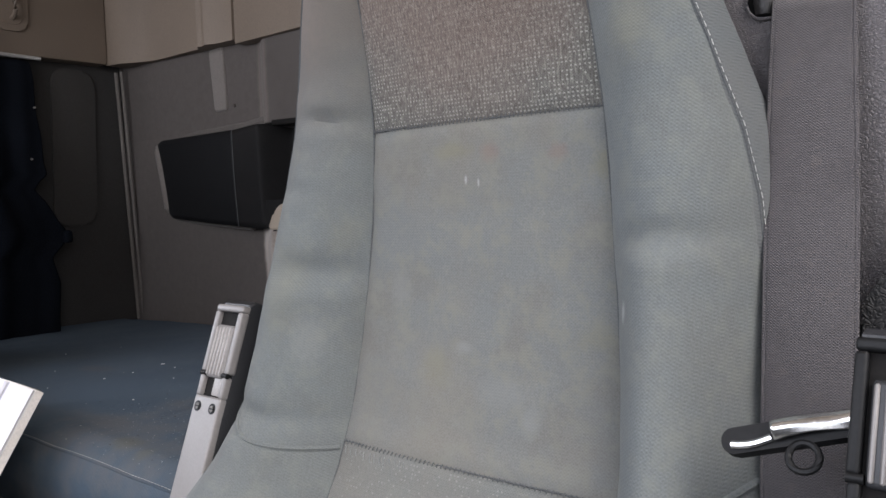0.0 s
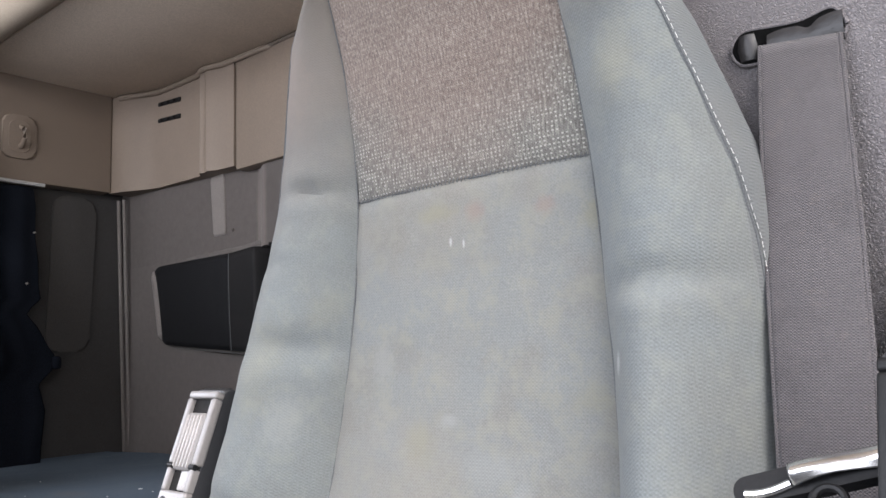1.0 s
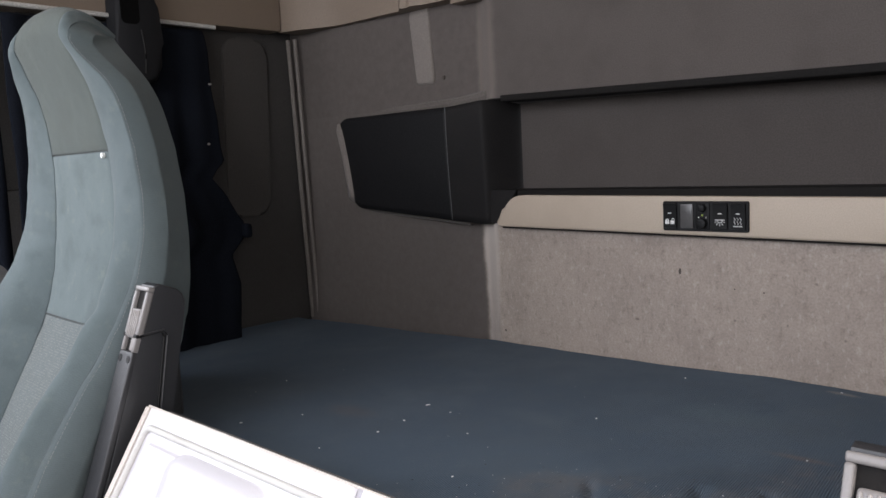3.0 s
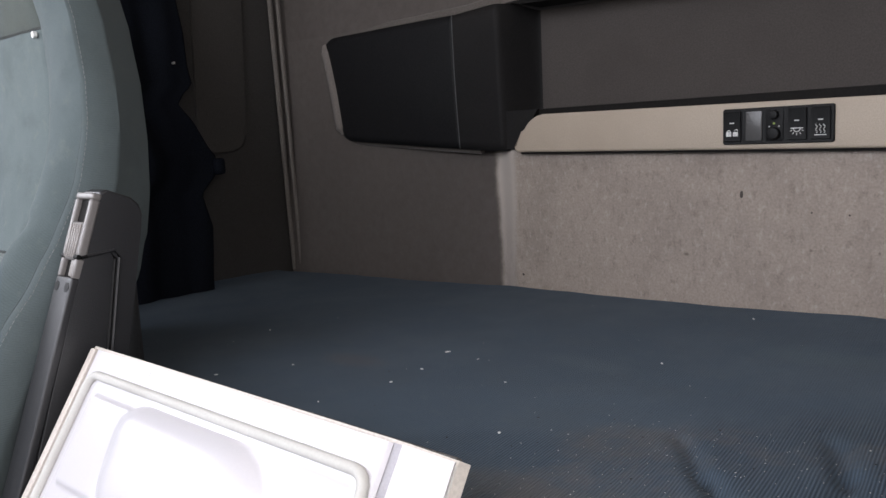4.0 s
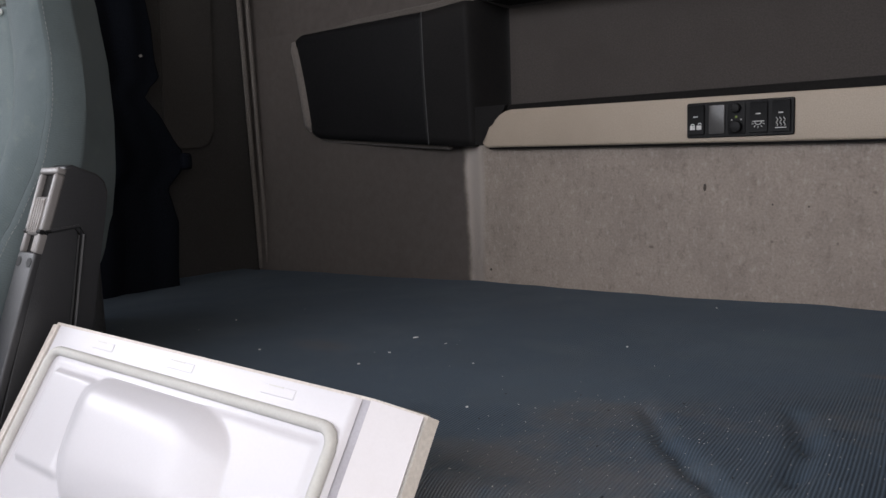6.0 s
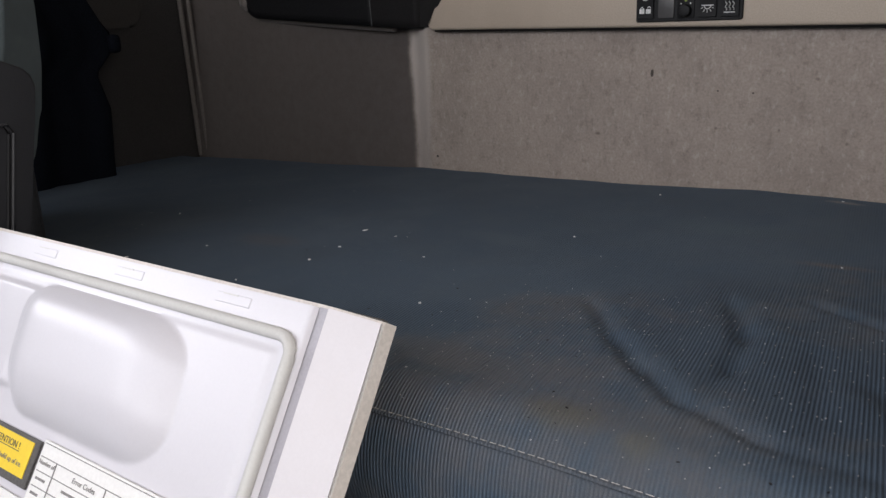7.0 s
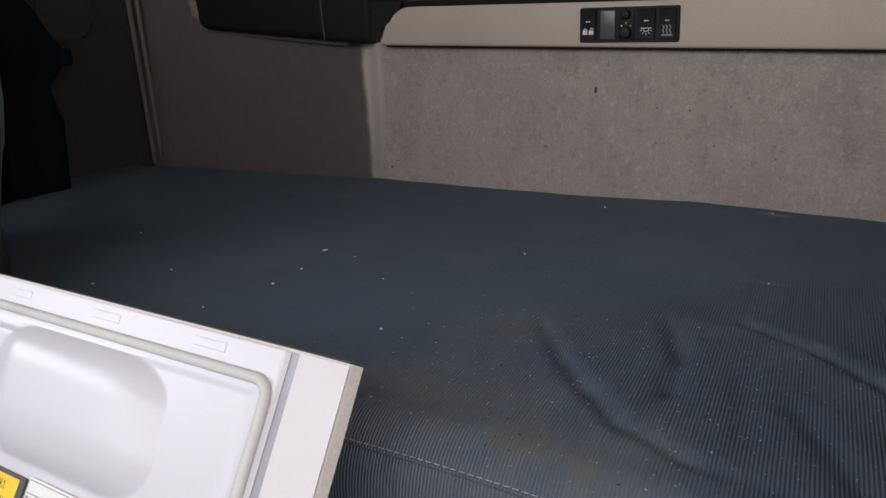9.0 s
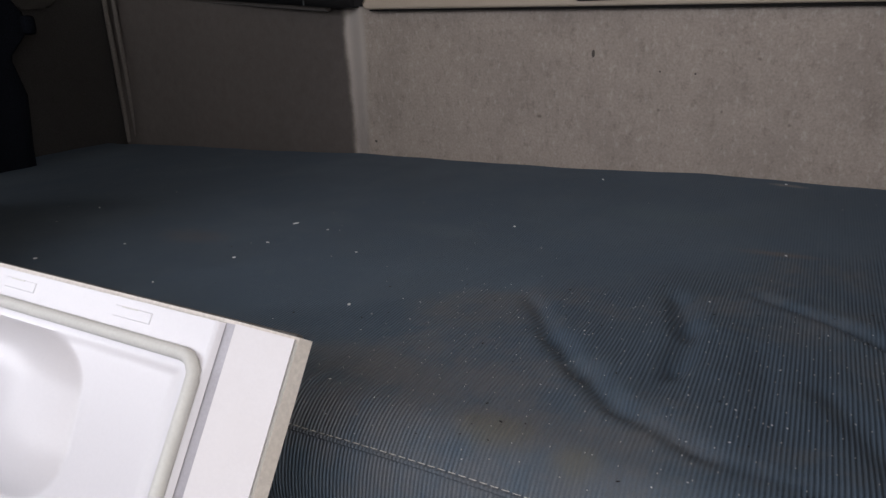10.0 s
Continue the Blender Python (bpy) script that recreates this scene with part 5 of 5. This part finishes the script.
bm = lid_profile([(0.0, -0.0042), (0.380, -0.0085), (0.3900, -0.0100), (0.4158, -0.0262), (0.4182, -LT), (0.010, -LT)], -0.0015, LH, 0.0012)
lid = part("lid", bm, M_LID_EDGE, fridge, "open lid with cream edge")


def lid_face(u, v):
    """Moulded inner face: a broad bulge with a round shoulder, and a low step beside it at the hinge side."""
    x, y = 0.010 + (0.381 - 0.010) * u, 0.001 + (LH - 0.004) * v
    n = 0.0

    def rise(d, wide):
        d = min(1.0, max(0.0, d / wide))
        return d * d * (3 - 2 * d)
    # the field inside the seal
    n += 0.0016 * rise(x - 0.030, 0.006) * rise(0.366 - x, 0.006) * rise(y - 0.029, 0.006)
    # bulge, slightly slanted
    xs = x - 0.16 * (y - 0.08)
    gaps = [max(0.0, 1 - e) for e in ((xs - 0.106) / 0.036, (0.2985 - xs) / 0.050, (y - 0.0305) / 0.030, (0.1275 - y) / 0.042)]
    e = 1 - min(1.0, (sum(gap ** 2.1 for gap in gaps)) ** (1 / 2.1))
    n += 0.0145 * (1 - (1 - e) ** 2.6)
    # low step on the hinge side
    n += 0.0042 * rise(x - 0.041, 0.006) * rise(0.125 - x, 0.02) * rise(y - 0.0345, 0.006) * rise(0.1155 - y, 0.007) * (1 - min(1.0, e * 4))
    n -= 0.0036 * rise(x - 0.3785, 0.0025)
    return on_lid(x, y, n - 0.003)


part("inner_face", sheet(lid_face, 240, 210), M_LID, lid, "moulded white inner face with a rounded bulge")
part("side_strip", lid_profile([(0.3880, -0.0064), (0.4158, -0.0222), (0.4145, -0.0254), (0.3880, -0.0100)], 0.0, LH - 0.001, 0.0008), M_LID_STRIP, lid, "off-white flat strip beside a grey groove")
part("groove", lid_box(0.3805, 0.3879, 0.0005, LH - 0.002, -0.0110, -0.0072), M_GROOVE, lid, smooth=False)
part("hinge_edge", lid_box(0.0, 0.0095, 0.001, LH - 0.001, -0.008, -0.0005, 0.002), M_LID_EDGE, lid)
seal = []
for k in range(7):
    seal.append((0.022, 0.31 - 0.045 * k))
for k in range(5):
    a = radians(180 + 90 * k / 4)
    seal.append((0.034 + 0.012 * math.cos(a), 0.034 + 0.012 * math.sin(a)))
for k in range(1, 14):
    seal.append((0.034 + 0.0253 * k, 0.022))
for k in range(5):
    a = radians(270 + 90 * k / 4)
    seal.append((0.3635 + 0.012 * math.cos(a), 0.034 + 0.012 * math.sin(a)))
for k in range(7):
    seal.append((0.3755, 0.05 + 0.045 * k))
part("top_shell", lid_box(0.006, 0.412, -0.0032, -0.0010, -0.0335, -0.0275, 0.0006, 1), M_DARK_INK, lid, "dark shell edge along the lid's top")
part("side_joint", tube([on_lid(0.4150, 0.002 + 0.036 * k, -0.0256) for k in range(10)], 0.0007, 6), M_GASKET, lid, "thin joint along the lid's side")
g = part("gasket", tube([on_lid(u, v, -0.0010) for u, v in seal], 0.0040, 10), M_GASKET, lid, "aged greyish rubber seal")
for u in (0.092, 0.203, 0.313):
    cm = part("clip_mark", lid_box(u - 0.016, u + 0.016, 0.0058, 0.0122, -0.004, -0.0026, 0.0003, 1), M_LID, lid)
    part("clip_notch", lid_box(u - 0.010, u + 0.004, 0.0058, 0.0066, -0.004, -0.0024), M_GASKET, cm, smooth=False)
yl = part("warning_label", lid_box(0.098, 0.180, 0.139, 0.172, 0.0, 0.0018), M_DARK_INK, lid, "yellow warning label with dark border", smooth=False)
part("yellow_field", lid_box(0.104, 0.174, 0.1415, 0.1665, 0.0016, 0.0024), M_YELLOW, yl, smooth=False)


def lettering(text, size, u, v, n, parent, material):
    """Printed words on the lid's face, centred on u with their baseline at v."""
    curve = bpy.data.curves.new("lettering", "FONT")
    curve.body, curve.size, curve.align_x, curve.extrude = text, size, "CENTER", 0.0001
    ob = new("lettering", curve)
    mesh = bpy.data.meshes.new_from_object(ob.evaluated_get(bpy.context.evaluated_depsgraph_get()))
    bm = bmesh.new()
    bm.from_mesh(mesh)
    bm.transform(LID @ Matrix(((1, 0, 0, u), (0, -1, 0, v), (0, 0, 1, n), (0, 0, 0, 1))))
    bpy.data.objects.remove(ob)
    bpy.data.curves.remove(curve)
    bpy.data.meshes.remove(mesh)
    return part("lettering", bm, material, parent, smooth=False)


lettering("ATTENTION !", 0.0066, 0.139, 0.1500, 0.0026, yl, M_DARK_INK)
part("underline", lid_box(0.118, 0.160, 0.1510, 0.1514, 0.0022, 0.0028), M_DARK_INK, yl, smooth=False)
part("print", lid_box(0.107, 0.134, 0.1572, 0.1586, 0.0022, 0.0028), M_INK, yl, smooth=False)
lettering("build up of ice.", 0.0050, 0.1535, 0.1600, 0.0026, yl, M_INK)
pl = part("data_label", lid_box(0.184, 0.318, 0.136, 0.215, 0.0, 0.0018), M_PAPER, lid, "white data label with fine grey print", smooth=False)
for v in (0.1375, 0.1465, 0.156, 0.166, 0.186, 0.206):
    part("rule", lid_box(0.186, 0.316, v, v + 0.0005, 0.0016, 0.0022), M_INK, pl, smooth=False)
for u in (0.205, 0.262):
    part("rule", lid_box(u, u + 0.0008, 0.1465, 0.210, 0.0016, 0.0022), M_INK, pl, smooth=False)
lettering("Number of", 0.0042, 0.1950, 0.1515, 0.0021, pl, M_INK)
lettering("Error Codes", 0.0050, 0.2400, 0.1530, 0.0021, pl, M_INK)
random.seed(5)
for r in range(2, 7):
    v = 0.1405 + 0.0098 * r
    for u0, u1 in ((0.188, 0.203), (0.220, 0.256), (0.268, 0.312)):
        if random.random() < 0.8:
            ln = random.uniform(0.35, 0.9) * (u1 - u0)
            part("print", lid_box(u0, u0 + ln, v, v + 0.0016, 0.0016, 0.0022), M_INK, pl, smooth=False)
shift = LID.to_3x3() @ Vector((0.0035, -0.0022, 0.0))
yl.location += shift
pl.location += shift
tl = part("text_label", lid_box(0.100, 0.182, 0.176, 0.225, 0.0, 0.0016), M_PAPER, lid, smooth=False)
for k in range(8):
    part("print", lid_box(0.103, 0.150 + random.uniform(0, 0.028), 0.179 + 0.0052 * k, 0.1803 + 0.0052 * k, 0.0012, 0.0021), M_INK, tl, smooth=False)
part("body", box(-0.37, 0.09, -1.00, -0.74, 0.0, 0.375, 0.012), M_LID, fridge)

# ---------------------------------------------------------------- curtain and what hangs by it
EDGE = [(0.56, -0.235), (0.61, -0.235), (0.70, -0.228), (0.764, -0.244), (0.796, -0.213), (0.832, -0.207), (0.850, -0.222), (0.900, -0.250), (0.931, -0.277), (0.952, -0.262), (0.966, -0.244), (1.00, -0.250), (1.06, -0.252), (1.12, -0.262), (1.20, -0.264), (1.235, -0.270), (1.25, -0.280)]
curtain = thing("curtain", -1.03, -0.45, 0.55, "heavy black curtain gathered along the cab side", "curtain")


def drape(u, v):
    z = 0.565 + (1.240 - 0.565) * v
    y1 = curve_at(EDGE, z)
    y = y1 + (-0.665 - y1) * u
    fold = 0.006 * math.sin(u * 21 + 1.4 * math.sin(v * 4)) + 0.004 * math.sin(u * 43 + v * 5) + 0.014 * noise.noise(Vector((y * 6, z * 5, 2.2)))
    return (-1.006 + fold * (0.35 + 0.65 * min(1, u * 4)) + 0.01 * u, y, z)


cl = part("cloth", sheet(drape, 110, 70), M_CURTAIN, curtain)
so = cl.modifiers.new("thick", "SOLIDIFY")
so.thickness = 0.004
for y, z in ((-0.262, 1.130), (-0.276, 1.005)):
    part("stud", cylinder((-1.010, y - 0.004, z), (-0.9965, y - 0.004, z), 0.0024, 10), M_KNOB, curtain, "small pale press stud")
part("tie_knob", box(-1.02, -0.985, -0.216, -0.196, 0.798, 0.830, 0.009, 3), M_CURTAIN, curtain)

front_curtain = thing("curtain", -1.0, -0.85, 0.9, "black curtain bunched under the rail before the door", "curtain")


HEM = [(0.0, 0.77), (0.18, 0.835), (0.29, 0.917), (0.375, 0.964), (0.43, 1.077), (0.60, 1.10), (1.0, 1.13)]


def drape_front(u, v):
    y = -0.68 - 0.24 * u
    low = curve_at(HEM, u)
    z = low + (1.250 - low) * v
    return (-1.015 + 0.010 * math.sin(u * 30 + 2 * v) + 0.02 * noise.noise(Vector((y * 7, z * 4, 7))), y, z)


cl = part("cloth", sheet(drape_front, 120, 40), M_CURTAIN, front_curtain)
so = cl.modifiers.new("thick", "SOLIDIFY")
so.thickness = 0.004

handle = thing("grab_handle", -0.97, -0.42, 1.12, "black grab handle hanging below the side panel", "grab handle")
GRIP = [(-0.474, 1.338), (-0.462, 1.350), (-0.440, 1.351), (-0.420, 1.340), (-0.402, 1.312), (-0.393, 1.265), (-0.388, 1.200), (-0.390, 1.155), (-0.402, 1.130), (-0.430, 1.118), (-0.460, 1.121), (-0.473, 1.136), (-0.477, 1.200)]
grip = part("grip", prism(GRIP, "x", -0.998, -0.950, 0.016, 5), M_HANDLE, handle, "rubbery rounded grip")
part("grip_hollow", prism(rounded(0.036, 0.100, 0.010, 5, -0.451, 1.282), "x", -0.951, -0.9488, 0.001, 1), M_HOLE, grip, "black hollow in the grip")
part("grip_line", tube([(-0.9495, -0.431 + 0.004 * math.sin(k * 0.3), 1.222 - 0.009 * k) for k in range(10)], 0.0016, 6), M_BLACK, grip)
part("pivot", lathe((-0.966, -0.452, 1.352), [(-0.006, 0.012), (0.002, 0.017), (0.010, 0.018), (0.018, 0.014), (0.023, 0.005)]), M_BLACK, handle, "round black pivot knob")

clip = thing("rail_clip", -0.985, -0.556, 1.34, "small black clip with a thin cord on the side panel", "clip")
part("clip", box(-1.0005, -0.978, -0.577, -0.540, 1.345, 1.378, 0.005), M_BLACK, clip)
part("cord", tube([(-0.985, -0.552 + 0.002 * k, 1.375 + 0.02 * k) for k in range(9)], 0.0035, 6), M_BLACK, clip)

strap = thing("seat_belt", -1.04, -0.76, 0.60, "pale grey seat belt webbing beside the driver's door", "seat belt")
st = part("webbing", sheet(lambda u, v: (-1.045 + 0.004 * math.sin(5 * v), -0.835 + 0.20 * v - 0.020 + 0.040 * u, 1.205 - 0.56 * v + 0.010 * u), 6, 24), M_STRAP, strap)
so = st.modifiers.new("thick", "SOLIDIFY")
so.thickness, so.offset = 0.0016, 0
buckle = thing("belt_buckle", -0.90, -0.80, 0.74, "black seat belt buckle with a steel tongue by the driver's seat", "belt buckle")
part("case", box(-0.018, 0.018, -0.010, 0.010, -0.030, 0.012, 0.005, 3, m=pose(-0.905, -0.795, 0.772, 0, 20, 30)), M_BLACK, buckle)
part("tongue", tube([(-0.935, -0.803, 0.788), (-0.915, -0.803, 0.783), (-0.895, -0.802, 0.786), (-0.880, -0.801, 0.790), (-0.872, -0.800, 0.783)], 0.0028, 6), M_CHROME, buckle, "bright steel tongue")
part("stalk", tube([(-0.91, -0.79, 0.745), (-0.92, -0.775, 0.66), (-0.93, -0.76, 0.56), (-0.93, -0.75, 0.44), (-0.925, -0.745, 0.0)], 0.011, 8), M_BLACK, buckle)

# dark net pad low on the belt pillar, widened to darken the shadow gap
part("net_pad", prism([(0.908, 0.60), (1.06, 0.60), (1.06, 0.90), (0.950, 0.875), (0.908, 0.80)], "y", -0.642, -0.632, 0.003, 2), M_NET, pil, "dark woven net pad")
